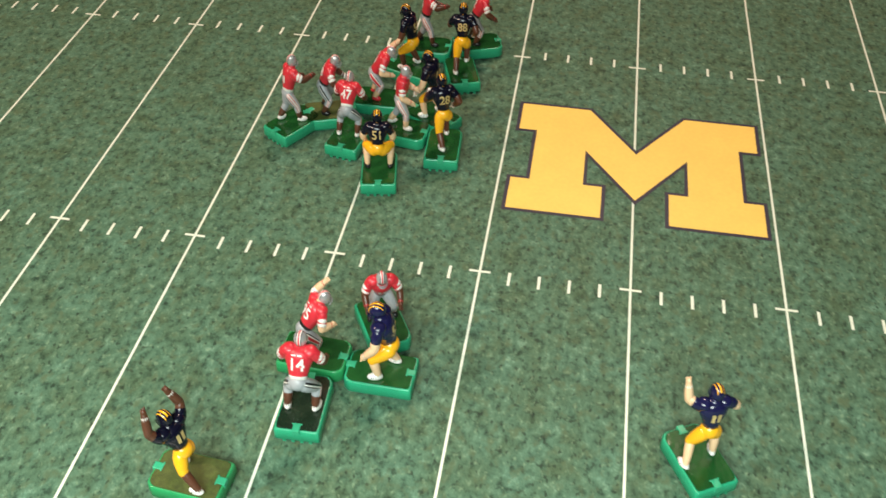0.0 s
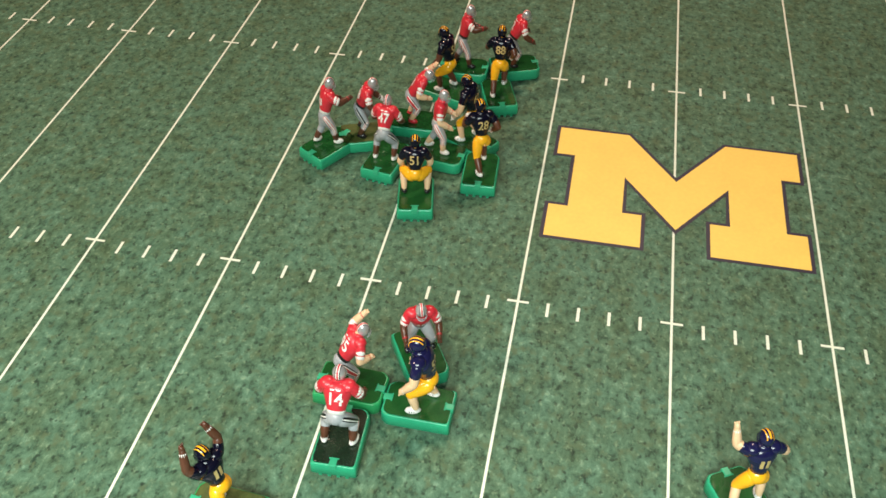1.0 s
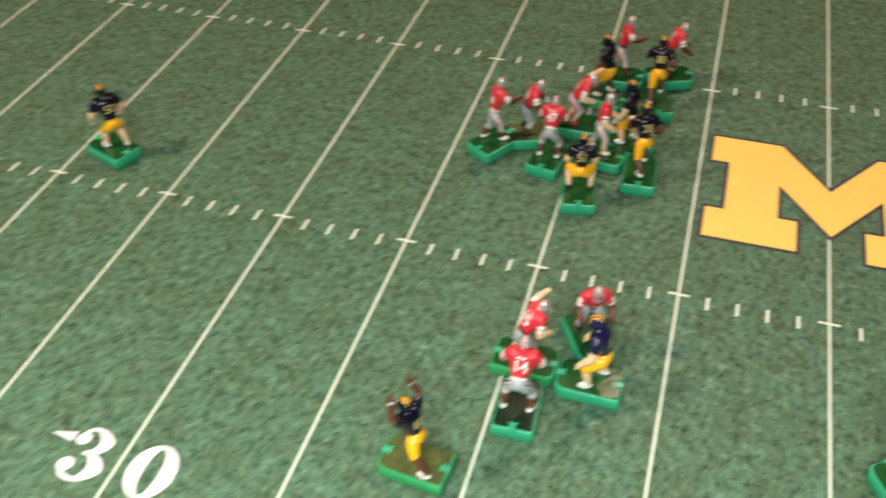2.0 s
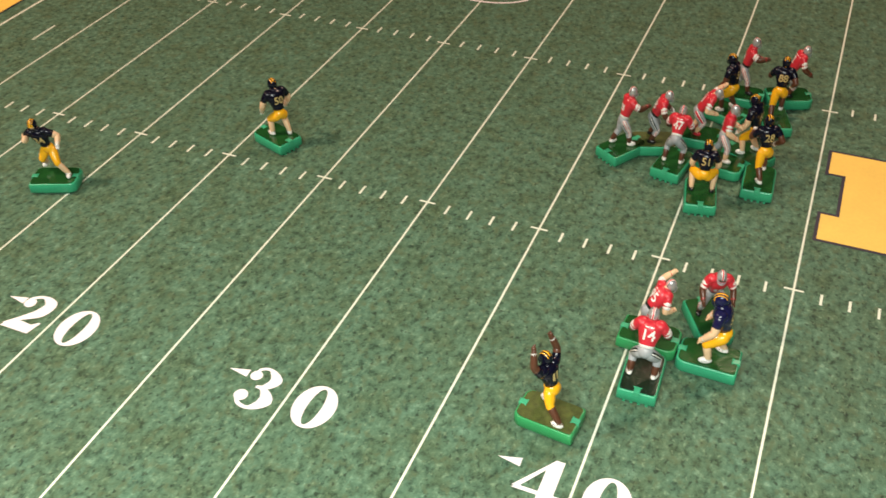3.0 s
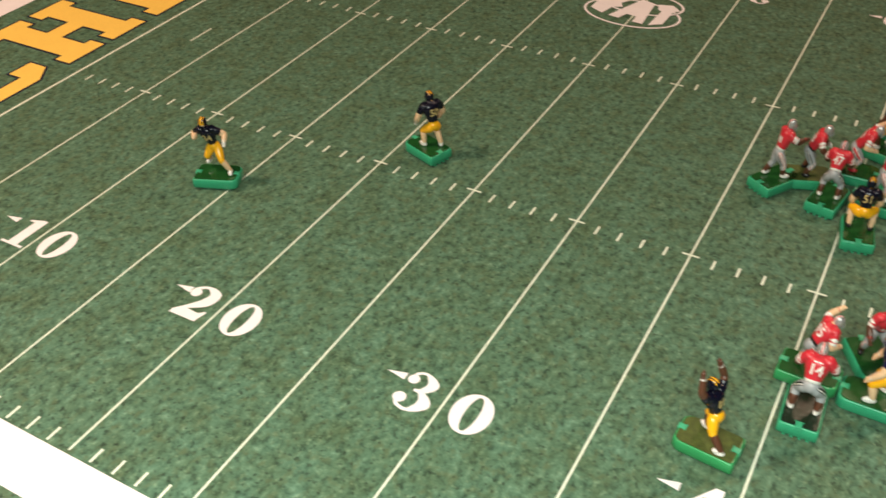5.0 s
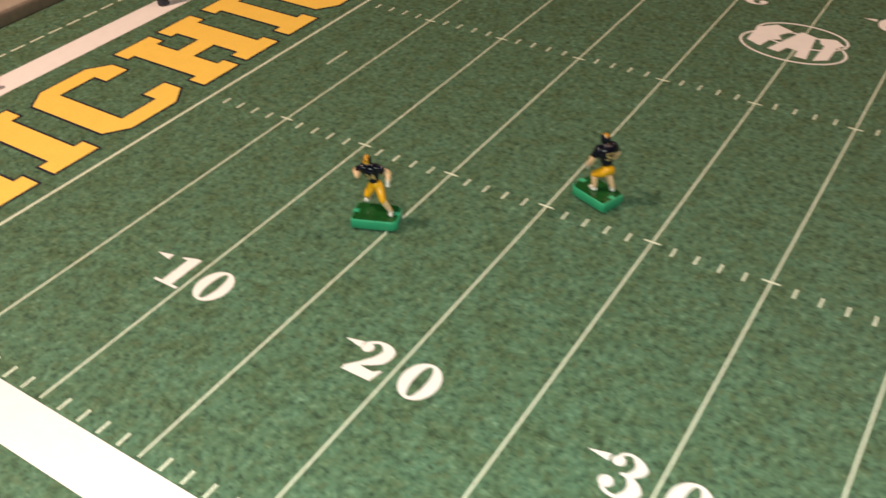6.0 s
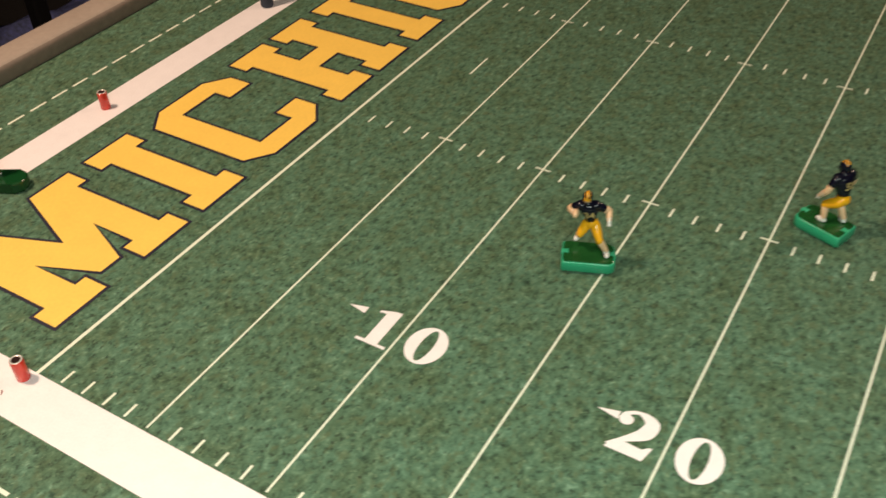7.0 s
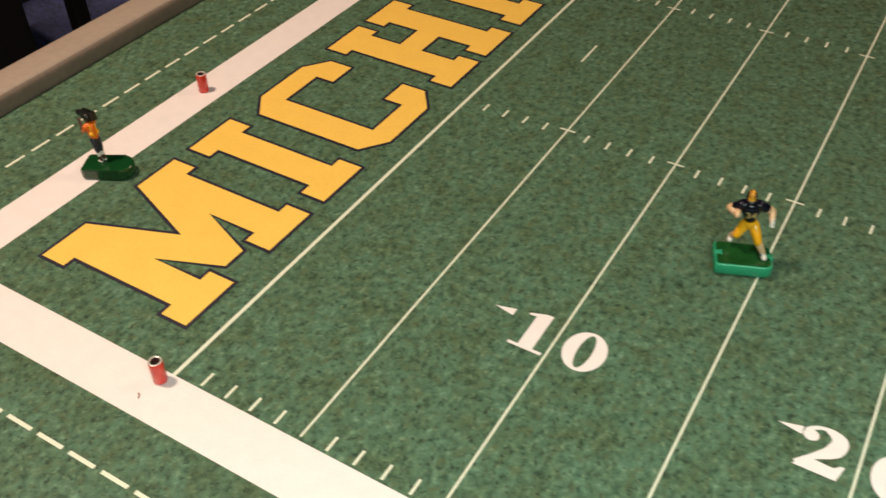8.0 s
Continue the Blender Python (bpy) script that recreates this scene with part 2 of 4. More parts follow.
part("side_stripe", ink_rect(ENDOUT, 100 - ENDOUT, 2 * MID - NEAR, 2 * MID - OUT, INK), WHITE_INK, board)
part("end_stripe", ink_rect(ENDOUT, END, NEAR, 2 * MID - NEAR, INK), WHITE_INK, board)
part("end_stripe", ink_rect(100 - END, 100 - ENDOUT, NEAR, 2 * MID - NEAR, INK), WHITE_INK, board)
part("conversion_mark", ink_rect(3.05 - 0.05, 3.05 + 0.05, MID - 0.93, MID + 0.93, INK), LINE_INK, board)
sc = bmesh.new()
sheet(sc, SCUFF, INK_2)
part("scuff_mark", sc, SCUFF_BROWN, board, "small dark red scuff")
tick = mesh_of("hash_mark", ink_rect(-0.050, 0.050, -0.30, 0.30, INK), LINE_INK)
bar = mesh_of("hash_bar", ink_rect(-0.36, 0.36, -0.05, 0.05, INK_2), LINE_INK)
for row, centre in enumerate((-0.2, HASH + 0.2, -19.07)):
    for k in range(1, 100 if row < 2 else 66):
        if k % 5:
            o = part("hash_mark", tick, None, board)
            o.location = (k * YD, centre * YD, 0)
        elif row < 2:
            o = part("hash_bar", bar, None, board)
            o.location = (k * YD, (0 if row == 0 else HASH) * YD, 0)
dash_x = mesh_of("boundary_dash", ink_rect(-0.54, 0.54, -0.07, 0.07, INK), LINE_INK)
dash_y = mesh_of("boundary_dash", ink_rect(-0.07, 0.07, -0.49, 0.49, INK), LINE_INK)
for k in range(-9, 40):
    o = part("boundary_dash", dash_x, None, board)
    o.location = ((-0.13 + 1.37 * k) * YD, -23.38 * YD, 0)
for k in range(-5, 34):
    o = part("boundary_dash", dash_y, None, board)
    o.location = (-14.2 * YD, (-8.63 + 1.36 * k) * YD, 0)


# ---- block letters and the emblem in the middle ----
def block_m(w, h, serif, tw, bw, inset, valley, arch, tip, flat):
    """Outline of a slab-serif capital M in a box of w by h; valley, arch and tip are heights in its middle, flat the tip's width."""
    half = [(0, 0), (bw, 0), (bw, serif), (bw - inset, serif), (bw - inset, arch), (w / 2 - flat / 2, tip)]
    top = [(w / 2, valley), (tw, h), (0, h), (0, h - serif), (inset, h - serif), (inset, serif), (0, serif)]
    flip = lambda pts: [(w - x, y) for x, y in pts]
    return half + flip(half if flat else half[:-1])[::-1] + flip(top[1:])[::-1] + top


def block_i(w, h, serif, inset):
    return [(0, 0), (w, 0), (w, serif), (w - inset, serif), (w - inset, h - serif), (w, h - serif), (w, h), (0, h), (0, h - serif), (inset, h - serif), (inset, serif), (0, serif)]


def block_h(w, h, serif, inset, leg):
    """leg: width of each foot; the crossbar lies at half height."""
    b0, b1 = h * 0.42, h * 0.595
    return [(0, 0), (leg, 0), (leg, serif), (leg - inset, serif), (leg - inset, b0), (w - leg + inset, b0), (w - leg + inset, serif), (w - leg, serif), (w - leg, 0), (w, 0),
            (w, serif), (w - inset, serif), (w - inset, h - serif), (w, h - serif), (w, h), (w - leg, h), (w - leg, h - serif), (w - leg + inset, h - serif), (w - leg + inset, b1),
            (leg - inset, b1), (leg - inset, h - serif), (leg, h - serif), (leg, h), (0, h), (0, h - serif), (inset, h - serif), (inset, serif), (0, serif)]


def block_c(w, h, spur=False):
    """An angular capital C: corners cut off, square terminals; with a spur it is a G."""
    cx, cy, stem, arm, reach, lip = 1.2, 0.88, 1.55, 1.14, 1.52, 2.1
    pts = [(cx, 0), (w - cx, 0), (w, cy)]
    if spur:
        pts += [(w, h * 0.52), (w * 0.5, h * 0.52), (w * 0.5, h * 0.34), (w - reach, h * 0.34), (w - reach, arm)]
    else:
        pts += [(w, lip), (w - reach, lip), (w - reach, arm)]
    pts += [(stem, arm), (stem, h - arm), (w - reach, h - arm), (w - reach, h - lip), (w, h - lip), (w, h - cy), (w - cx, h), (cx, h), (0, h - cy), (0, cy)]
    return pts


def letter(name, outline, place, label):
    """A printed maize letter with its navy border; place maps the letter's box to yards on the board."""
    fill = [place(u, v) for u, v in outline]
    edge = bmesh.new()
    sheet(edge, grown(fill, 0.14), INK_2)
    o = part(name, edge, NAVY_INK, board, label)
    face = bmesh.new()
    sheet(face, fill, INK_3)
    part("letter_fill", face, MAIZE_INK, o)


MX0, MW, MY0, MH = 45.44, 9.24, 3.39, 6.53
letter("midfield_letter", block_m(MW, MH, 1.73, 2.74, 3.40, 0.71, 3.91, 3.81, 1.17, 0), lambda u, v: (MX0 + u, MY0 + v), "maize block letter with navy border")
EH = 7.17
for outline, y0 in ((block_m(7.08, EH, 1.14, 2.15, 2.52, 0.52, 3.48, 3.45, 0.85, 1.0), -17.62), (block_i(2.65, EH, 1.13, 0.56), -9.6), (block_c(5.48, EH), -5.95),
                    (block_h(6.1, EH, 1.12, 0.5, 2.7), 0.47), (block_i(2.65, EH, 1.13, 0.56), 7.6), (block_c(5.48, EH, True), 11.25)):
    letter("end_zone_letter", outline, lambda u, v, y0=y0: (-1.28 - v, y0 + u), "maize block letter with navy border")


# ---- yard numbers ----
def ellipse(cx, cy, rx, ry, k=36):
    return [(cx + rx * math.cos(2 * math.pi * i / k), cy + ry * math.sin(2 * math.pi * i / k)) for i in range(k)]


def ring_into(bm, outer, inner, z):
    a = [bm.verts.new((x * YD, y * YD, z)) for x, y in outer]
    b = [bm.verts.new((x * YD, y * YD, z)) for x, y in inner]
    k = len(a)
    for i in range(k):
        bm.faces.new((a[i], a[(i + 1) % k], b[(i + 1) % k], b[i]))


def stroke_into(bm, points, widths, z, steps=10):
    """A brush stroke of changing width along a smooth line."""
    pts, ws, n = [], [], len(points)
    for i in range(n - 1):
        p0, p1, p2, p3 = (Vector(points[max(0, min(n - 1, i + d))]) for d in (-1, 0, 1, 2))
        for s in range(steps + (i == n - 2)):
            t = s / steps
            pts.append(0.5 * (2 * p1 + (p2 - p0) * t + (2 * p0 - 5 * p1 + 4 * p2 - p3) * t * t + (3 * p1 - p0 - 3 * p2 + p3) * t ** 3))
            ws.append(widths[i] + (widths[i + 1] - widths[i]) * t)
    rows = []
    for i, p in enumerate(pts):
        d = (pts[min(i + 1, len(pts) - 1)] - pts[max(i - 1, 0)]).normalized()
        nrm = Vector((-d.y, d.x)) * ws[i] / 2
        rows.append([bm.verts.new(((p + s * nrm).x * YD, (p + s * nrm).y * YD, z)) for s in (-1, 1)])
    for a, b in zip(rows, rows[1:]):
        bm.faces.new((a[0], b[0], b[1], a[1]))


def digit(ch):
    """Fat-faced numerals, 1.85 yards high, about their own centre."""
    bm = bmesh.new()
    z, s = INK_2, 0.00004
    if ch == "0":
        ring_into(bm, ellipse(0, 0, 0.74, 0.93), ellipse(0, 0, 0.25, 0.80), z)
    elif ch == "1":
        sheet(bm, [(-0.27, -0.86), (0.27, -0.86), (0.27, 0.93), (0.05, 0.93), (-0.55, 0.72), (-0.55, 0.62), (-0.27, 0.66)], z)
        sheet(bm, [(-0.62, -0.93), (0.62, -0.93), (0.62, -0.80), (-0.62, -0.80)], z + s)
    elif ch == "2":
        stroke_into(bm, [(-0.50, 0.36), (-0.55, 0.62), (-0.12, 0.86), (0.36, 0.62), (0.30, 0.14), (-0.20, -0.36), (-0.66, -0.80)], [0.30, 0.16, 0.14, 0.50, 0.52, 0.22, 0.10], z)
        sheet(bm, ellipse(-0.45, 0.42, 0.24, 0.23, 20), z + s)
        sheet(bm, [(-0.70, -0.93), (0.58, -0.93), (0.72, -0.32), (0.62, -0.32), (0.42, -0.50), (-0.18, -0.46), (-0.58, -0.74)], z + 2 * s)
    elif ch == "3":
        stroke_into(bm, [(-0.46, 0.50), (-0.40, 0.78), (-0.05, 0.87), (0.34, 0.50), (0.10, 0.10), (-0.18, 0.05)], [0.18, 0.12, 0.12, 0.46, 0.22, 0.08], z)
        stroke_into(bm, [(-0.18, 0.03), (0.14, 0.00), (0.44, -0.42), (0.05, -0.86), (-0.42, -0.78), (-0.52, -0.48)], [0.08, 0.20, 0.54, 0.14, 0.14, 0.20], z + s)
        sheet(bm, ellipse(-0.42, 0.47, 0.22, 0.21, 20), z + 2 * s)
        sheet(bm, ellipse(-0.46, -0.47, 0.25, 0.24, 20), z + 2 * s)
    elif ch == "4":
        sheet(bm, [(0.08, -0.93), (0.56, -0.93), (0.56, 0.93), (0.36, 0.93), (0.08, 0.55)], z)
        sheet(bm, [(-0.74, -0.50), (0.76, -0.50), (0.76, -0.36), (-0.58, -0.36)], z + s)
        sheet(bm, [(-0.74, -0.42), (-0.54, -0.42), (0.40, 0.93), (0.28, 0.93)], z + 2 * s)
        sheet(bm, [(-0.15, -0.93), (0.72, -0.93), (0.72, -0.82), (-0.15, -0.82)], z + 3 * s)
    return mesh_of("yard_digit", bm, WHITE_INK)


DIGITS = {ch: digit(ch) for ch in "01234"}
ab = bmesh.new()
sheet(ab, [(-0.46, 0.0), (0.31, -0.14), (0.30, 0.20)], INK_2)
ARROW = mesh_of("arrow_mark", ab, WHITE_INK)
TENS = {"1": -0.77, "2": -1.08, "3": -1.06, "4": -1.06}
for tens in "1234":
    x = 10.0 * int(tens)
    for ch, dx in ((tens, TENS[tens]), ("0", 1.07)):
        o = part("yard_digit", DIGITS[ch], None, board)
        o.location = ((x + dx) * YD, -11.68 * YD, 0)
    o = part("arrow_mark", ARROW, None, board)
    o.location = ((x - 2.10) * YD, -11.25 * YD, 0)
    if tens != "1":
        for ch, dx in ((tens, -TENS[tens]), ("0", -1.0)):
            o = part("yard_digit", DIGITS[ch], None, board)
            o.location, o.rotation_euler = ((x + dx) * YD, 26.3 * YD, 0), (0, 0, math.pi)
        o = part("arrow_mark", ARROW, None, board)
        o.location = ((x - 2.2) * YD, 26.55 * YD, 0)

# the oval emblem beyond the far hash row: two crossed ovals and three broad strokes
em = bmesh.new()
for cx, cy, rx, ry in ((24.88, 22.3, 2.64, 1.58), (24.80, 20.72, 3.0, 1.88)):
    ring_into(em, ellipse(cx, cy, rx, ry, 48), ellipse(cx, cy, rx - 0.15, ry - 0.15, 48), INK_2)
oval = part("oval_emblem", em, WHITE_INK, board, "white oval ring emblem")
eb = bmesh.new()
sheet(eb, [(22.26, 20.46), (23.17, 19.97), (23.45, 21.01), (24.02, 21.31), (23.73, 21.80), (24.30, 22.65), (23.22, 23.14), (22.32, 22.35)], INK_3)
sheet(eb, [(23.62, 19.85), (24.30, 19.73), (24.58, 20.46), (25.20, 20.34), (25.20, 19.60), (25.88, 19.54), (25.65, 22.53), (24.75, 22.84)], INK_3)
sheet(eb, [(26.22, 19.54), (26.95, 20.03), (27.01, 21.86), (27.35, 22.16), (26.73, 22.77), (25.88, 22.53), (26.05, 21.86), (26.33, 21.68)], INK_3)
part("emblem_stroke", eb, WHITE_INK, oval)


# ---- figures ----
MM = 0.001


def frame_of(d, hint=(0, 0, 1)):
    d = Vector(d).normalized()
    h = Vector(hint)
    if abs(d.dot(h)) > 0.95:
        h = Vector((0, 1, 0))
    r = d.cross(h).normalized()
    return r, r.cross(d), d


def blob(bm, c, radii, mi, turn=None, seg=14, rings=9, paint=None):
    """A rounded lump; paint may choose a material by the place on the unit ball, or None for an opening."""
    turn = turn or Matrix.Identity(3)
    rows = []
    c = Vector(c)
    for i in range(1, rings):
        th = math.pi * i / rings
        rows.append([Vector((math.sin(th) * math.cos(2 * math.pi * j / seg), math.sin(th) * math.sin(2 * math.pi * j / seg), math.cos(th))) for j in range(seg)])
    put = lambda u: bm.verts.new(c + turn @ Vector((u.x * radii[0], u.y * radii[1], u.z * radii[2])))
    vs = [[put(u) for u in row] for row in rows]
    top, low = put(Vector((0, 0, 1))), put(Vector((0, 0, -1)))
    made = []
    for j in range(seg):
        k = (j + 1) % seg
        made.append((bm.faces.new((top, vs[0][j], vs[0][k])), (rows[0][j] + rows[0][k]) / 2))
        made.append((bm.faces.new((low, vs[-1][k], vs[-1][j])), (rows[-1][j] + rows[-1][k]) / 2))
        for i in range(rings - 2):
            made.append((bm.faces.new((vs[i][j], vs[i + 1][j], vs[i + 1][k], vs[i][k])), (rows[i][j] + rows[i + 1][j] + rows[i][k] + rows[i + 1][k]) / 4))
    for f, u in made:
        kind = paint(u) if paint else mi
        if kind is None:
            bm.faces.remove(f)
            continue
        f.material_index, f.smooth = kind, True


def limb(bm, a, b, ra, rb, mi, seg=10, bulge=0.0, paint=None):
    """A rounded, tapered limb from a to b."""
    a, b = Vector(a), Vector(b)
    r, u, d = frame_of(b - a)
    L = (b - a).length
    prof = [(-ra * 0.92, ra * 0.38), (-ra * 0.6, ra * 0.8), (0, ra)]
    prof += [(L * t, ra + (rb - ra) * t + bulge * math.sin(math.pi * t)) for t in (0.33, 0.66)]
    prof += [(L, rb), (L + rb * 0.6, rb * 0.8), (L + rb * 0.92, rb * 0.38)]
    rows = [[bm.verts.new(a + d * s + (r * math.cos(2 * math.pi * j / seg) + u * math.sin(2 * math.pi * j / seg)) * q) for j in range(seg)] for s, q in prof]
    fs = [bm.faces.new(rows[0][::-1]), bm.faces.new(rows[-1])]
    for f in fs:
        f.material_index, f.smooth = mi, True
    for p, q in zip(rows, rows[1:]):
        for j in range(seg):
            f = bm.faces.new((p[j], p[(j + 1) % seg], q[(j + 1) % seg], q[j]))
            f.material_index, f.smooth = (paint(r * math.cos(2 * math.pi * (j + 0.5) / seg) + u * math.sin(2 * math.pi * (j + 0.5) / seg)) if paint else mi), True


def wire(bm, pts, r, mi):
    for a, b in zip(pts, pts[1:]):
        limb(bm, a, b, r, r, mi, 5)


POSES = {
    # joints in millimetres about the stand: facing is +y, +x is the figure's right
    "block": dict(pelvis=(0, -2.5, 32.0), neck=(0, 1.6, 49.5), head=(0, 4.2, 55.4), rs=(8.4, 1.6, 47.5), ls=(-8.4, 1.6, 47.5), re=(11.6, 2.0, 39.6), le=(-11.6, 2.6, 39.6), rh=(10.6, 7.4, 32.5), lh=(-10.6, 8.2, 32.5),
                  rk=(5.2, 2.8, 25.5), lk=(-5.6, 5.6, 25.5), rf=(5.4, -4.5, 15), lf=(-6.4, 3.0, 15)),
    "reach": dict(pelvis=(0, -2, 34), neck=(0, 3, 50.5), head=(0, 5.5, 56.5), rs=(7.5, 3, 48.5), ls=(-7.5, 2, 48.5), re=(10, 9, 45), le=(-9.5, 6, 41), rh=(8, 17, 46), lh=(-7, 13, 40),
                  rk=(4, 3, 25), lk=(-4.5, -3, 24), rf=(4, 5, 15), lf=(-4.5, -9.5, 15.5)),
    "lunge": dict(pelvis=(0, -5, 31.5), neck=(0, 6.5, 44.5), head=(0, 11.5, 48), rs=(7.8, 5.5, 43), ls=(-7.6, 6.5, 44), re=(10.5, 3, 36), le=(-9.5, 9, 46), rh=(8, 10.5, 34), lh=(-7, 14.5, 51),
                  rk=(5.5, 1.5, 24), lk=(-6, -2, 24), rf=(5.5, -4.5, 15), lf=(-6.5, -7, 15)),
    "stride": dict(pelvis=(0, -1, 34), neck=(0, 2.5, 49.5), head=(0, 5, 55), rs=(7.2, 2, 47.5), ls=(-7.2, 2.5, 47.5), re=(9.8, 2, 39.5), le=(-9.6, 3.5, 40), rh=(8, 9, 35.5), lh=(-7, 11, 38),
                   rk=(4, 4, 25), lk=(-4.5, -3, 24.5), rf=(4, 3.5, 15), lf=(-5, -10, 15.5)),
    "squat": dict(pelvis=(0, -2, 28), neck=(0, 3, 42), head=(0, 5.5, 48), rs=(7.8, 2.5, 40.5), ls=(-7.8, 2.5, 40.5), re=(10.5, 3.5, 33.5), le=(-10.5, 3.5, 33.5), rh=(9.5, 7, 29), lh=(-9.5, 7, 29),
                  rk=(8.8, 5.0, 26.5), lk=(-8.8, 5.0, 26.5), rf=(8, -1, 15), lf=(-8, -1, 15)),
    "tackle": dict(pelvis=(0, -4, 32), neck=(0, 5, 46), head=(0, 9, 50.5), rs=(8, 4, 45), ls=(-8, 4, 45), re=(11, 6, 38), le=(-11, 6, 38), rh=(10.5, 12.5, 34), lh=(-10.5, 12.5, 34),
                   rk=(7.5, 1.5, 24), lk=(-7.5, 1.5, 24), rf=(7.5, -4, 15), lf=(-7.5, -5, 15)),
    "cut": dict(pelvis=(0.5, -1, 34), neck=(3.6, 2.0, 50), head=(4.6, 4.0, 56), rs=(11, 3, 48.2), ls=(-4.4, 1.5, 48.8), re=(16.5, 0.5, 44), le=(-11.8, -0.5, 44.5), rh=(13.0, 7.0, 44.5), lh=(-12.6, 5.0, 40.5),
                rk=(7.4, 2.0, 26), lk=(-7.0, 5.5, 25), rf=(9.6, -6.5, 18.5), lf=(-13.0, 4.0, 15)),
    "run": dict(pelvis=(0, 0, 35), neck=(0, 4, 51), head=(0, 6.5, 57), rs=(7.8, 3.5, 49), ls=(-7.8, 3.5, 49), re=(11, -2, 43), le=(-10.5, 8, 43), rh=(9, 4, 38), lh=(-7, 13, 45),
                rk=(4, 7.5, 28), lk=(-4, -2, 24), rf=(3.5, 3.5, 19), lf=(-4, -10, 16)),
    "throw": dict(pelvis=(0, -1, 34), neck=(0, 2.5, 50), head=(0.5, 4.5, 56), rs=(8, 2, 49), ls=(-8, 3, 49), re=(13, 2, 45), le=(-12.5, 6, 51), rh=(15, 7, 41), lh=(-13, 9, 58),
                  rk=(7.5, 3, 25), lk=(-7.5, 1, 26), rf=(7, 0, 15), lf=(-11, -6, 16.5)),
    "catch": dict(pelvis=(0, -1, 31.5), neck=(0, 4.0, 45.5), head=(0, 6.5, 51), rs=(7.8, 3.2, 45), ls=(-7.8, 3.2, 45), re=(11.0, 5.5, 50), le=(-11.0, 5.5, 50), rh=(8.5, 8.5, 58), lh=(-8.0, 8.5, 58),
                  rk=(5.5, 6.5, 25.5), lk=(-6.5, -4.5, 25), rf=(4.5, 5.5, 16), lf=(-7.0, -13.0, 16)),
}


def text_points(words, size):
    """Flat triangles of a number in the built-in font: vertices about its centre, and faces."""
    cu = bpy.data.curves.new("number", "FONT")
    cu.body, cu.size, cu.align_x, cu.align_y, cu.resolution_u, cu.offset = words, size, "CENTER", "CENTER", 3, size * 0.02
    ob = bpy.data.objects.new("number", cu)
    me = bpy.data.meshes.new_from_object(ob)
    vs, fs = [v.co.copy() for v in me.vertices], [tuple(p.vertices) for p in me.polygons]
    bpy.data.objects.remove(ob)
    bpy.data.curves.remove(cu)
    bpy.data.meshes.remove(me)
    return vs, fs


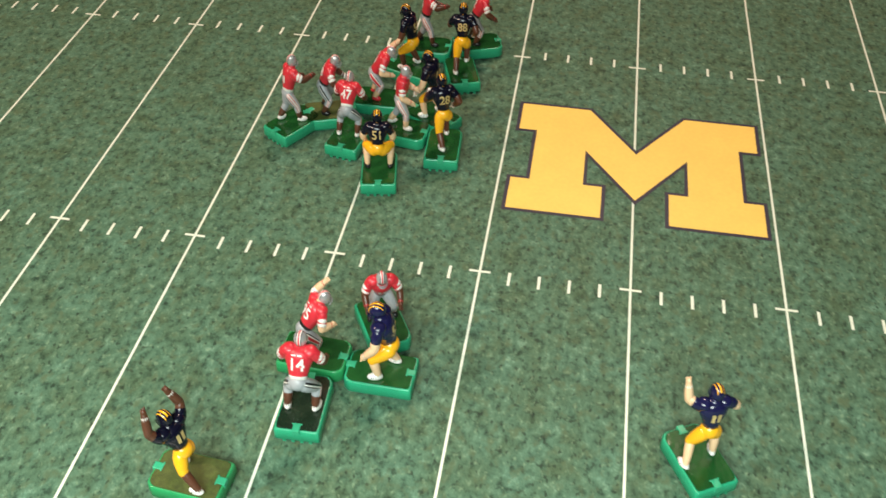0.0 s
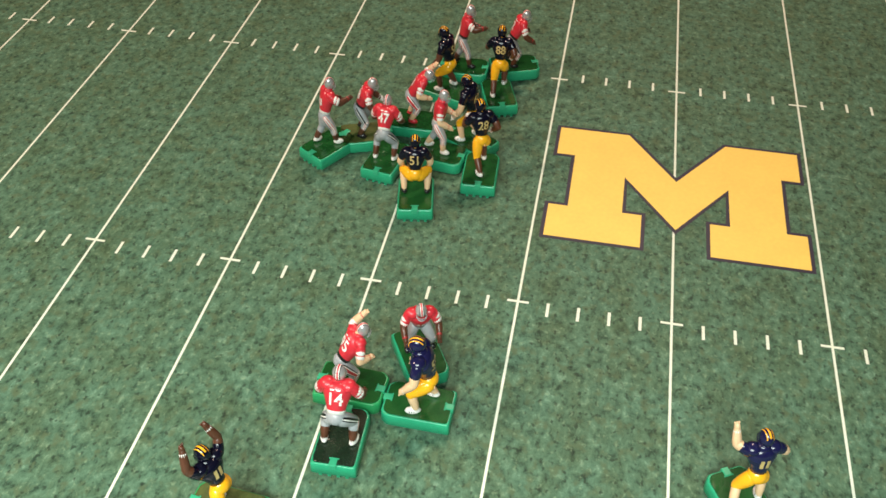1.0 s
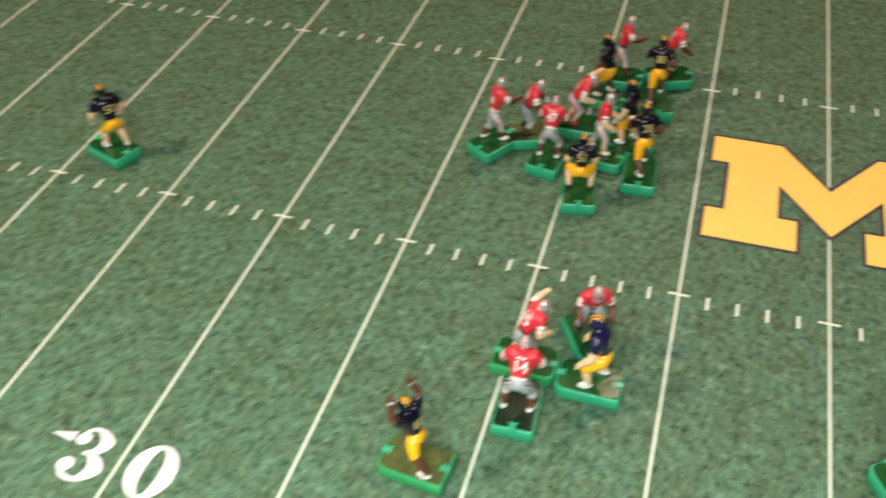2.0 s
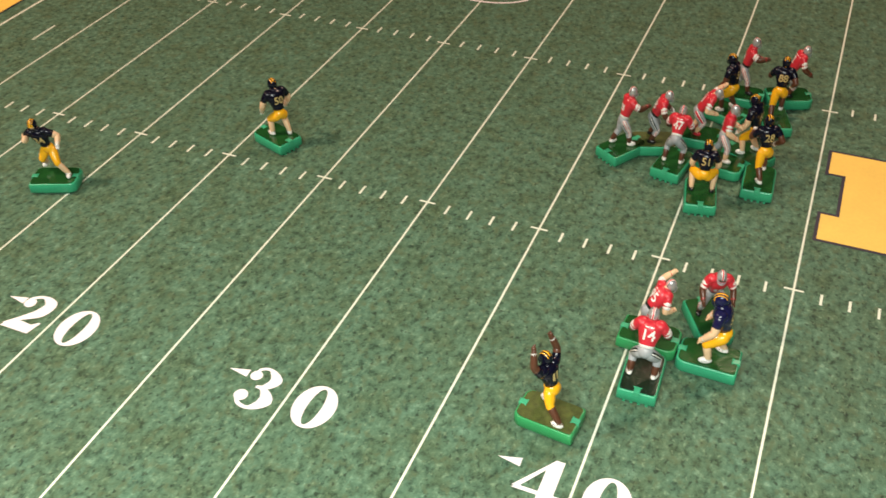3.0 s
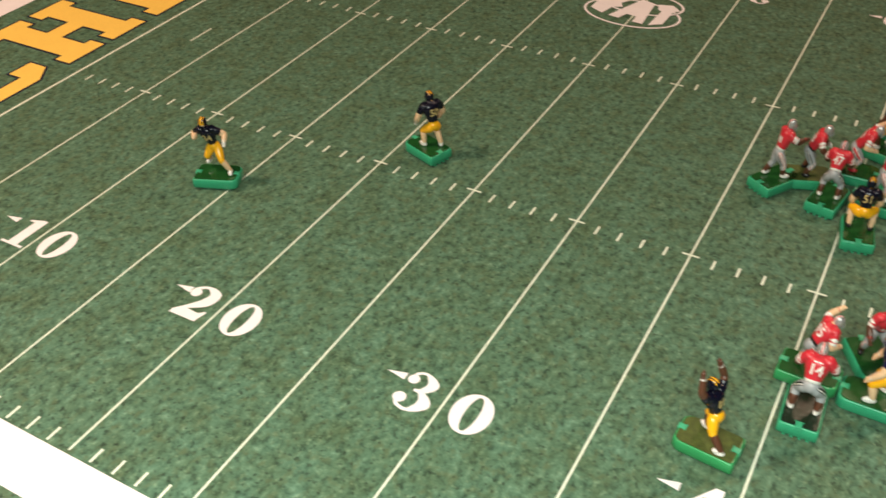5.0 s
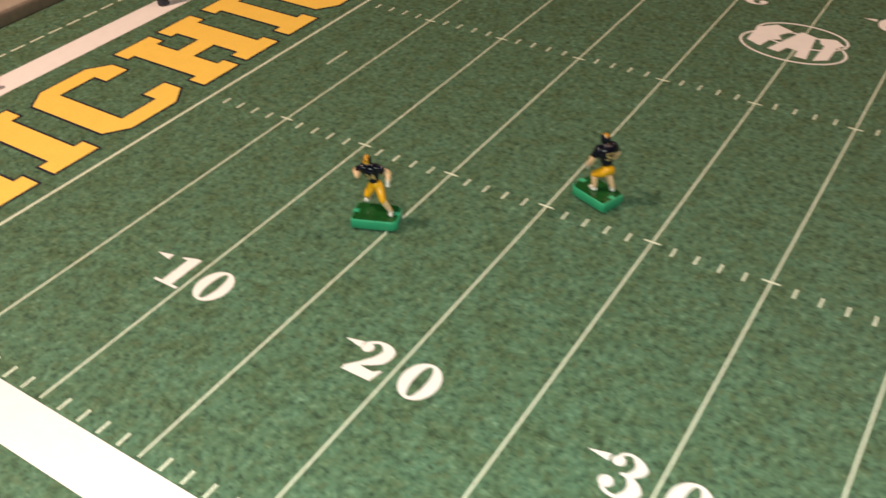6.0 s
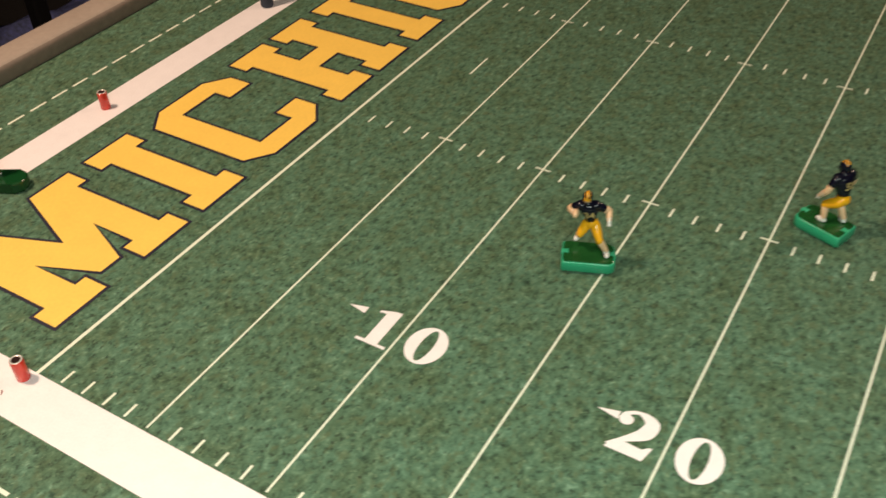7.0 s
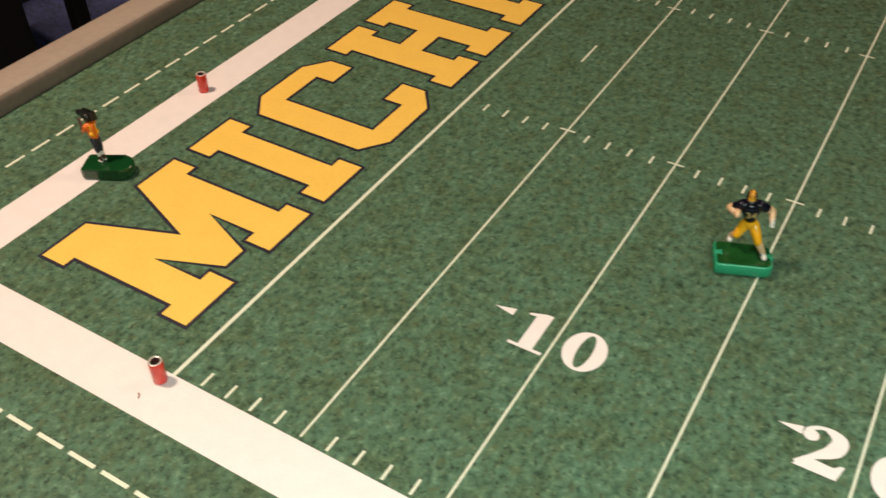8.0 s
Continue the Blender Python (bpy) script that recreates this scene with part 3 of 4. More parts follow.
def figure(pose_name, team, skin, number="", shoe=None, cuff=None, ball=False, bars=False, jersey=None):
    """A painted toy player as one mesh, in millimetres, facing +y."""
    j = {k: Vector(v) for k, v in POSES[pose_name].items()}
    if team == "maize":
        mats = [jersey or NAVY, MAIZE, skin, jersey or NAVY, MAIZE, shoe or WHITE, cuff or WHITE, GOLD, BLACK, WHITE, BLACK]
    else:
        mats = [jersey or RED, GREY, skin, SILVER, RED, shoe or BLACK, cuff or RED, WHITE, GREY, WHITE, BLACK]
    JERSEY, PANTS, SKIN, SHELL, STRIPE, SHOE, CUFF, NUM, MASK, TRIM, DARK = range(11)
    bm = bmesh.new()
    # legs
    right = Vector((1, 0, 0))
    for s, k, f, side in ((1, "rk", "rf", 1), (-1, "lk", "lf", -1)):
        hip = j["pelvis"] + right * (3.0 * s) + Vector((0, 0, -1.5))
        knee, foot = j[k], j[f]
        side = Vector((s, 0, 0))
        band = (lambda d, side=side: TRIM if d.dot(side) > 0.985 else STRIPE if d.dot(side) > 0.93 else TRIM if d.dot(side) > 0.88 else DARK if d.dot(side) > 0.82 else PANTS) if team == "red" else None
        limb(bm, hip, knee, 3.7, 2.7, PANTS, 36, 0.35, band)
        calf = knee.lerp(foot, 0.12 if team == "maize" else 0.42)
        limb(bm, knee, calf, 2.7, 2.5, PANTS, 36, 0.1, band)
        limb(bm, calf, foot + Vector((0, 0, 0.6)), 2.5, 1.75, SKIN, 12, 0.25)
        limb(bm, knee.lerp(foot, 0.80), foot + Vector((0, 0, 0.4)), 1.95, 1.85, SHOE if shoe or skin is not PALE and team == "red" else TRIM, 10)
        if team == "red" and skin is TAN:
            for q, mi in ((0.66, STRIPE), (0.74, TRIM)):
                limb(bm, knee.lerp(foot, q), knee.lerp(foot, q + 0.03), 2.02, 1.98, mi, 10)
        toe = Vector((0.25 * s, 1, 0)).normalized()
        turn = Matrix((toe.cross(Vector((0, 0, 1))), toe, Vector((0, 0, 1)))).transposed()
        blob(bm, foot + toe * 1.6 + Vector((0, 0, -0.5)), (2.15, 4.2, 1.85), SHOE, turn, 12, 8)
        if team == "maize":
            for q in (-0.8, 0.3, 1.4):
                blob(bm, foot + toe * (1.6 + q) + Vector((-1.55 * s, 0, -0.2)), (0.65, 0.24, 1.0), SHELL, turn, 6, 5)
                blob(bm, foot + toe * (1.6 + q) + Vector((1.55 * s, 0, -0.2)), (0.65, 0.24, 1.0), SHELL, turn, 6, 5)
    # hips and trunk
    blob(bm, j["pelvis"], (5.3, 4.8, 4.2), PANTS, None, 18, 11)
    axis = (j["neck"] - j["pelvis"])
    wide = (j["rs"] - j["ls"]).normalized()
    fwd = axis.cross(wide).normalized() * -1
    if fwd.y < 0 and abs(fwd.y) > 0.2:
        fwd = -fwd
    prof = [(0.12, 4.9, 4.3), (0.22, 4.8, 4.2), (0.45, 5.9, 4.8), (0.66, 7.2, 5.3), (0.84, 7.7, 5.2), (0.96, 6.0, 4.2), (1.05, 2.8, 2.8)]
    if team == "maize":
        prof = [(0.20, 4.2, 4.0), (0.30, 4.4, 4.0), (0.48, 5.7, 4.6), (0.66, 7.3, 5.2), (0.84, 7.9, 5.2), (0.96, 6.0, 4.2), (1.05, 2.8, 2.8)]
    if pose_name == "block":
        prof = [(t, w * 1.08, d * 1.08) for t, w, d in prof]
    seg, rows = 20, []
    for t, w, d in prof:
        c = j["pelvis"] + axis * t
        rows.append([bm.verts.new(c + wide * (w * math.cos(2 * math.pi * q / seg)) + fwd * (d * math.sin(2 * math.pi * q / seg))) for q in range(seg)])
    for i, (p, q) in enumerate(zip(rows, rows[1:])):
        for a in range(seg):
            f = bm.faces.new((p[a], p[(a + 1) % seg], q[(a + 1) % seg], q[a]))
            f.material_index, f.smooth = (JERSEY if i else (SHOE if team == "red" else JERSEY)), True
    for r_ in (rows[0][::-1], rows[-1]):
        f = bm.faces.new(r_)
        f.material_index = JERSEY
    # arms
    for s, sh, el, ha in ((1, "rs", "re", "rh"), (-1, "ls", "le", "lh")):
        a, b, c = j[sh], j[el], j[ha]
        blob(bm, a.lerp(j["neck"], 0.34) + Vector((0, 0, 0.2)), (4.3, 4.1, 2.7), JERSEY, None, 14, 9)
        cut = a.lerp(b, 0.74 if team == "red" else 0.5)
        limb(bm, a.lerp(j["neck"], 0.08) + Vector((0, 0, -0.6)), cut, 3.0, 2.75, JERSEY, 12, 0.1)
        if team == "red":
            for q in (0.40, 0.66):
                limb(bm, a.lerp(b, q), a.lerp(b, q + 0.03), 2.92, 2.88, TRIM, 12)
        limb(bm, cut, b, 2.5, 2.2, SKIN, 12, 0.2)
        limb(bm, b, c, 2.25, 1.6, SKIN, 12, 0.3)
        limb(bm, b.lerp(c, 0.42 if cuff is WHITE and pose_name == "block" else 0.66), b.lerp(c, 0.86), 2.3 if cuff is WHITE and pose_name == "block" else 1.95, 1.85, CUFF, 10)
        d = (c - b).normalized()
        blob(bm, c + d * 1.0, (1.5, 1.7, 2.0), CUFF if cuff is WHITE else SKIN, None, 10, 7)
        for q in (-0.8, 0.0, 0.8):
            limb(bm, c + d * 1.6 + Vector((q, 0, 0)), c + d * 3.2 + Vector((q * 1.3, 0, -0.3)), 0.62, 0.5, CUFF if cuff is WHITE else SKIN, 6)
    if ball:
        blob(bm, j["rh"] + Vector((-1.2, 1.5, 1.0)), (2.4, 4.2, 2.4), SKIN, None, 12, 9)
    # neck, face, helmet
    j["head"] = j["head"] + Vector((0, -1.0, -1.0))
    limb(bm, j["neck"], j["head"], 2.4, 2.4, SKIN, 10)
    blob(bm, j["neck"].lerp(j["head"], 0.12), (3.9, 3.8, 2.0), JERSEY, None, 14, 8)
    look_dir = (Vector((0, 1, 0)) + fwd * 0.2 + Vector((0, 0, -0.12))).normalized()
    up = (Vector((0, 0, 1)) - look_dir * look_dir.z).normalized()
    turn = Matrix((look_dir.cross(up), look_dir, up)).transposed()

    def shell(u):
        if u.y > 0.70 and u.z < 0.05 or (u.y > 0.34 and u.z < -0.62):
            return None
        if team == "maize":
            if u.y > 0.62 and 0.05 < u.z < 0.28 and abs(u.x) < 0.62:
                return STRIPE
            if u.z > -0.25 or u.y < 0:
                if abs(u.x) < 0.11 or (0.36 < abs(u.x) < 0.52 and u.z > 0.1):
                    return STRIPE if u.y > -0.78 else SHELL
            return SHELL
        if abs(u.x) < 0.13 and u.z > -0.5:
            return STRIPE
        if abs(u.x) < 0.26 and u.z > -0.5:
            return TRIM
        if abs(u.x) < 0.40 and u.z > -0.5:
            return DARK
        return SHELL

    # the shell's rings run from ear to ear, so that its stripes follow them
    across = Matrix(((0, 0, 1), (1, 0, 0), (0, 1, 0)))
    blob(bm, j["head"], (4.35, 4.3, 3.75) if team == "maize" else (4.0, 4.1, 3.5), SHELL, turn @ across, 30, 24, lambda u: shell(across @ u))
    blob(bm, j["head"] + turn @ Vector((0, 0.5, -0.9)), (3.0, 2.6, 2.8), SKIN, turn, 14, 9)
    for zz, w, fy in ((-0.9, 3.5, 5.1), (-2.2, 3.3, 5.1), (-3.4, 2.8, 4.6)):
        arc = [j["head"] + turn @ Vector((w * math.sin(a), 1.2 + (fy - 1.2) * math.cos(a), zz)) for a in (-1.35, -0.8, -0.3, 0.3, 0.8, 1.35)]
        wire(bm, arc, 0.21, MASK if team == "red" else SHELL)
    wire(bm, [j["head"] + turn @ Vector((0, 5.1, -0.9)), j["head"] + turn @ Vector((0, 4.6, -3.4))], 0.21, MASK if team == "red" else SHELL)
    # the number, on back and chest, laid on the curve of the trunk
    if number or bars:
        if bars:
            vs, fs = [], []
            for q in (-1.5, 1.5):
                k = len(vs)
                vs += [Vector((q - 0.9, -2.4, 0)), Vector((q + 0.9, -2.4, 0)), Vector((q + 0.9, 2.4, 0)), Vector((q - 0.9, 2.4, 0))]
                fs.append((k, k + 1, k + 2, k + 3))
        else:
            vs, fs = text_points(number, 7.8 if team == "maize" else 8.6)
            if team == "red":
                k = len(vs)
                vs += [Vector((-2.6, 4.5, 0)), Vector((2.6, 4.5, 0)), Vector((2.6, 5.1, 0)), Vector((-2.6, 5.1, 0))]
                fs.append((k, k + 1, k + 2, k + 3))
        L = axis.length
        for side in (1, -1):
            at = []
            for v in vs:
                t = (0.60 if team == "maize" else 0.56) + v.y / L
                for (t0, w0, d0), (t1, w1, d1) in zip(prof, prof[1:]):
                    if t0 <= t <= t1:
                        q = (t - t0) / (t1 - t0)
                        w, d = w0 + (w1 - w0) * q, d0 + (d1 - d0) * q
                x = max(-0.95 * w, min(0.95 * w, v.x))
                at.append(bm.verts.new(j["pelvis"] + axis * t + wide * (x * -side) + fwd * (side * (d * math.sqrt(1 - (x / w) ** 2) + 0.28))))
            for f in fs:
                face = bm.faces.new([at[i] for i in f])
                face.material_index = NUM
    bmesh.ops.scale(bm, vec=(MM, MM, MM), verts=bm.verts)
    me = mesh_of("figure", bm, mats)
    return me


def chamfered(l, w, nose, tail, r):
    """Outline of a base along +y: a blunt tail and a nose with cut corners, every corner rounded off."""
    raw = [(-w / 2 + tail, -l / 2), (w / 2 - tail, -l / 2), (w / 2, -l / 2 + tail), (w / 2, l / 2 - nose * 1.3), (w / 2 - nose, l / 2), (-w / 2 + nose, l / 2), (-w / 2, l / 2 - nose * 1.3), (-w / 2, -l / 2 + tail)]
    out = []
    for i, p in enumerate(raw):
        p, a, b = Vector(p), Vector(raw[i - 1]), Vector(raw[(i + 1) % len(raw)])
        d0, d1 = min(r, (a - p).length * 0.42), min(r, (b - p).length * 0.42)
        q0, q1 = p + (a - p).normalized() * d0, p + (b - p).normalized() * d1
        out += [tuple(q0 * (1 - t) ** 2 + p * 2 * t * (1 - t) + q1 * t * t) for t in (0.0, 0.5, 1.0)]
    return out


def base_mesh():
    """Hollow plastic base: a chamfered shell whose rim stands round a sunk top, with small teeth below."""
    bm = bmesh.new()
    l, w, h = 0.0358, 0.0228, BASE
    ring = lambda d, z: [bm.verts.new((x, y, z)) for x, y in chamfered(l - 2 * d, w - 2 * d, 0.0026 - 0.4 * d, 0.0008, 0.0014)]
    rows = [ring(0.0004, 0.0014), ring(-0.0002, 0.0022), ring(0.0, h - 0.0012), ring(0.0004, h - 0.0003), ring(0.0009, h), ring(0.0015, h - 0.0002), ring(0.0018, h - 0.0012)]
    k = len(rows[0])
    for p, q in zip(rows, rows[1:]):
        for i in range(k):
            bm.faces.new((p[i], p[(i + 1) % k], q[(i + 1) % k], q[i])).smooth = True
    bm.faces.new(rows[0][::-1])
    bm.faces.new(rows[-1])
    for q in (-0.0066, -0.0022, 0.0022, 0.0066):
        box(bm, q - 0.0008, q + 0.0008, -l / 2 + 0.0002, -l / 2 + 0.0018, 0.0, 0.0017)
    for q in (-0.0086, 0.0086):
        box(bm, q - 0.0008, q + 0.0008, -0.011, 0.012, 0.0, 0.0017)
    return bm


BASES = {m.name: mesh_of("base", base_mesh(), m) for m in (BASE_GREEN, BASE_GREEN_2)}
STANDS = {}
for m in (STAND_GREEN, STAND_MOSS, STAND_BLACK):
    sb = bmesh.new()
    extrude_outline(sb, chamfered(0.0336, 0.0206, 0.0024, 0.0010, 0.0014), BASE - 0.0011, BASE + 0.0006)
    bmesh.ops.bevel(sb, geom=[e for e in sb.edges if all(v.co.z > BASE for v in e.verts)], offset=0.0006, segments=2, affect="EDGES", profile=0.5)
    STANDS[m.name] = mesh_of("figure_stand", sb, m)
cb = bmesh.new()
box(cb, -0.0019, 0.0019, -0.0025, 0.0020, -0.0026, 0.0010, 0.0004)
box(cb, -0.0026, 0.0026, 0.0016, 0.0024, -0.0006, 0.0009, 0.0003)
CLIP = mesh_of("clip", cb, CLIP_GREEN)


def player(x, y, heading, facing, mesh, label, group, plastic=BASE_GREEN, stand=STAND_GREEN, shift=(0, 0), slim=0):
    """A figure on its base; x, y in yards, heading of the base and facing of the figure in degrees from +x."""
    top = tagged(new("toy_player"), label, "toy figure", group)
    top.matrix_basis = pose(x * YD, y * YD, TOP + 0.0003, 0, 0, heading - 90)
    b = part("base", BASES[plastic.name], None, top)
    for q, turn in ((-0.0158, 0), (0.0158, 180)):
        c = part("clip", CLIP, None, b)
        c.matrix_basis = pose(0, q, BASE, 0, 0, turn)
    part("figure_stand", STANDS[stand.name], None, top)
    f = part("figure", mesh, None, top)
    slim = slim or (0.90 if group == HOME else 0.83)
    f.matrix_basis = pose(shift[0] * MM, shift[1] * MM, BASE - 0.0125 * 1.08, 0, 0, facing - heading) @ Matrix.Diagonal((slim, slim, 1.08, 1))
    return top


HOME, AWAY = "navy and maize players", "scarlet and grey players"
ON = " on a green base"
player(14.25, -4.82, 22, 288, figure("cut", "maize", PALE, "34", cuff=WHITE, ball=True), "navy jersey ball carrier in maize trousers" + ON, HOME, shift=(-3.5, 0))
player(21.65, 1.6, 161, 148, figure("block", "maize", PALE, "50", cuff=WHITE), "navy and maize blocker with white gloves" + ON, HOME, shift=(2.5, -4), slim=0.97)
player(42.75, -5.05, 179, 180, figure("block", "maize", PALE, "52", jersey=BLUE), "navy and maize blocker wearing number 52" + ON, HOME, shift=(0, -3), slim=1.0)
player(40.65, 4.15, 100, 100, figure("squat", "maize", PALE, "51", shoe=BLACK), "crouching navy and maize lineman wearing 51" + ON, HOME)
player(42.0, 7.75, 150, 165, figure("block", "maize", PALE, "60", cuff=WHITE), "navy and maize blocker wearing number 60" + ON, HOME)
player(40.5, 11.0, 160, 168, figure("block", "maize", TAN, "58"), "navy and maize lineman wearing number 58" + ON, HOME)
player(42.65, 11.1, 108, 95, figure("run", "maize", TAN, "88", cuff=WHITE), "navy and maize runner wearing number 88" + ON, HOME)
player(42.75, 5.95, 93, 118, figure("run", "maize", TAN, "28", cuff=WHITE), "navy and maize runner wearing number 28" + ON, HOME)
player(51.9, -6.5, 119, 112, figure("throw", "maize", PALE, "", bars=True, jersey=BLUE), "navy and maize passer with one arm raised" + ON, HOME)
player(38.5, -9.4, 175, 160, figure("catch", "maize", TAN, "", bars=True), "navy and maize receiver with both arms raised" + ON, HOME, BASE_GREEN_2, STAND_MOSS)
player(40.9, 12.8, 2, 5, figure("reach", "red", TAN, "", bars=True), "scarlet and grey player reaching forward" + ON, AWAY)
player(36.73, 6.4, 58, 35, figure("reach", "red", TAN, "", shoe=WHITE, bars=True), "scarlet and grey player with dark outstretched arms" + ON, AWAY)
player(37.95, 7.3, 20, 10, figure("tackle", "red", TAN, "48", cuff=WHITE), "scarlet and grey player, mossy stand," + ON, AWAY, stand=STAND_MOSS)
player(39.1, 6.0, 80, 85, figure("tackle", "red", TAN, "47", shoe=WHITE), "scarlet and grey defender wearing number 47" + ON, AWAY)
player(42.4, -3.2, -60, -70, figure("tackle", "red", TAN, "", bars=True), "scarlet and grey defender leaning forward" + ON, AWAY)
player(40.65, -4.75, -3, 38, figure("lunge", "red", PALE, "95", shoe=BLACK), "scarlet and grey defender wearing number 95" + ON, AWAY, BASE_GREEN_2)
player(40.85, -6.6, 92, 90, figure("tackle", "red", TAN, "14", shoe=WHITE), "scarlet and grey defender wearing 14, black stand," + ON, AWAY, stand=STAND_BLACK, slim=0.94)
player(41.0, 6.7, -8, 5, figure("stride", "red", PALE, "", shoe=WHITE, bars=True), "scarlet and grey defender stretching out one arm" + ON, AWAY)
player(39.75, 8.55, 0, 5, figure("lunge", "red", PALE, "51", shoe=RED), "scarlet and grey defender wearing number 51" + ON, AWAY)
player(43.0, 13.4, 20, 20, figure("tackle", "red", TAN, "2"), "scarlet and grey defender wearing number 2" + ON, AWAY)


# ---- the camera operator at the corner, pylons, goal post pad ----
def operator():
    bm = bmesh.new()
    BOOT, LEG, VEST, SKN, BLK, SOCK = range(6)
    for s in (1, -1):
        blob(bm, (2.2 * s, 1.2, 14.6), (1.6, 3.0, 1.3), BOOT, None, 10, 7)
        limb(bm, (2.0 * s, 0, 24), (2.0 * s, 0, 16), 1.7, 1.4, SKN, 10)
        limb(bm, (2.0 * s, 0, 22.5), (2.0 * s, 0, 20), 1.8, 1.7, SOCK, 10)
        limb(bm, (2.2 * s, -0.4, 34), (2.0 * s, 0, 24.5), 3.0, 2.2, LEG, 12, 0.2)
    blob(bm, (0, -0.4, 35), (4.6, 3.5, 3.6), LEG)
    limb(bm, (0, -0.4, 37), (0, 0.2, 45), 4.0, 4.6, VEST, 14, 0.5)
    blob(bm, (0, 0.3, 47), (5.8, 3.6, 2.8), VEST)
    for q in (2.2, -2.2):
        limb(bm, (q, -3.9, 38.5), (q * 1.2, -3.5, 47.5), 0.75, 0.75, 6, 8)
        limb(bm, (q, 3.2, 38.5), (q * 1.2, 3.9, 47.5), 0.75, 0.75, 6, 8)
    limb(bm, (-3.4, -2.6, 40.5), (3.4, -2.6, 40.5), 1.9, 1.9, 6, 10)
    blob(bm, (0, 0.8, 53), (3.0, 3.4, 3.7), BLK)
    for s in (1, -1):
        limb(bm, (5.2 * s, 0.3, 47), (6.0 * s, 3.5, 43.5), 1.9, 1.6, VEST, 10)
        limb(bm, (6.0 * s, 3.5, 43.5), (4.2 * s, 6.0, 51), 1.5, 1.2, SKN, 10)
        blob(bm, (4.0 * s, 6.2, 52.2), (1.4, 1.4, 1.6), SKN)
    box(bm, 0.4, 6.4, -6.5, 11.0, 50.6, 57.4, 0.6)
    limb(bm, (3.4, 11.0, 54.0), (3.4, 15.5, 54.0), 2.2, 2.8, BLK, 14)
    box(bm, 2.6, 4.4, -2.5, 6.5, 57.2, 59.6, 0.4)
    for f in bm.faces:
        c = f.calc_center_median()
        if c.z > 50.3 and c.x > 0.3 and f.material_index == 0:
            f.material_index = BLK
    bmesh.ops.scale(bm, vec=(MM, MM, MM), verts=bm.verts)
    return mesh_of("figure", bm, [WHITE, DENIM, ORANGE, TAN, BLACK, WHITE, MAIZE])


op = tagged(new("toy_camera_operator"), "camera operator figure in orange vest on glossy bottle-green base", "toy figure")
op.matrix_basis = pose(-10.06 * YD, -12.55 * YD, TOP + 0.0003, 0, 0, 27 - 90)
ob_ = bmesh.new()
rounded = [(0.0100 * math.cos(a), 0.0092 + 0.0088 * math.sin(a)) for a in [math.pi * i / 12 for i in range(13)]] + [(-0.0100, -0.0158), (-0.0085, -0.0183), (0.0085, -0.0183), (0.0100, -0.0158)]
extrude_outline(ob_, rounded, 0, 0.0092)
bmesh.ops.bevel(ob_, geom=[e for e in ob_.edges if abs(e.verts[0].co.z - e.verts[1].co.z) < 1e-6], offset=0.0016, segments=3, affect="EDGES", profile=0.5)
part("base", ob_, BOTTLE_GREEN, op, "glossy bottle-green base")
f_ = part("figure", operator(), None, op)
f_.matrix_basis = pose(0, -0.0025, -0.0027, -8, 0, 150) @ Matrix.Diagonal((0.78, 0.78, 0.90, 1))


def pylon_mesh():
    """A short open tube with a pale rim."""
    bm = bmesh.new()
    seg = 24
    prof = [(0.0, 0.0044, 0), (0.0004, 0.0047, 0), (0.0175, 0.0046, 0), (0.0186, 0.0044, 0), (0.0188, 0.0042, 1), (0.0186, 0.0031, 1), (0.0179, 0.0029, 2), (0.004, 0.0028, 2)]
    rows = [[bm.verts.new((r * math.cos(2 * math.pi * i / seg), r * math.sin(2 * math.pi * i / seg), z)) for i in range(seg)] for z, r, _ in prof]
    for (p, q), (_, _, mi) in zip(zip(rows, rows[1:]), prof[1:]):
        for i in range(seg):
            f = bm.faces.new((p[i], p[(i + 1) % seg], q[(i + 1) % seg], q[i]))
            f.material_index, f.smooth = mi, True
    f = bm.faces.new(rows[-1])
    f.material_index = 2
    return mesh_of("pylon", bm, [PYLON_RED, PYLON_IN, PYLON_HOLE])


PYLON = pylon_mesh()
for x, y in ((-0.30, -19.86), (-11.1, -5.72)):
    o = tagged(new("pylon", PYLON), "short red gloss tube with a pale open rim", "pylon", "pylons")
    o.matrix_basis = pose(x * YD, y * YD, TOP + 0.0003, 0, 0, 20) @ Matrix.Diagonal((0.90, 0.90, 0.86, 1))

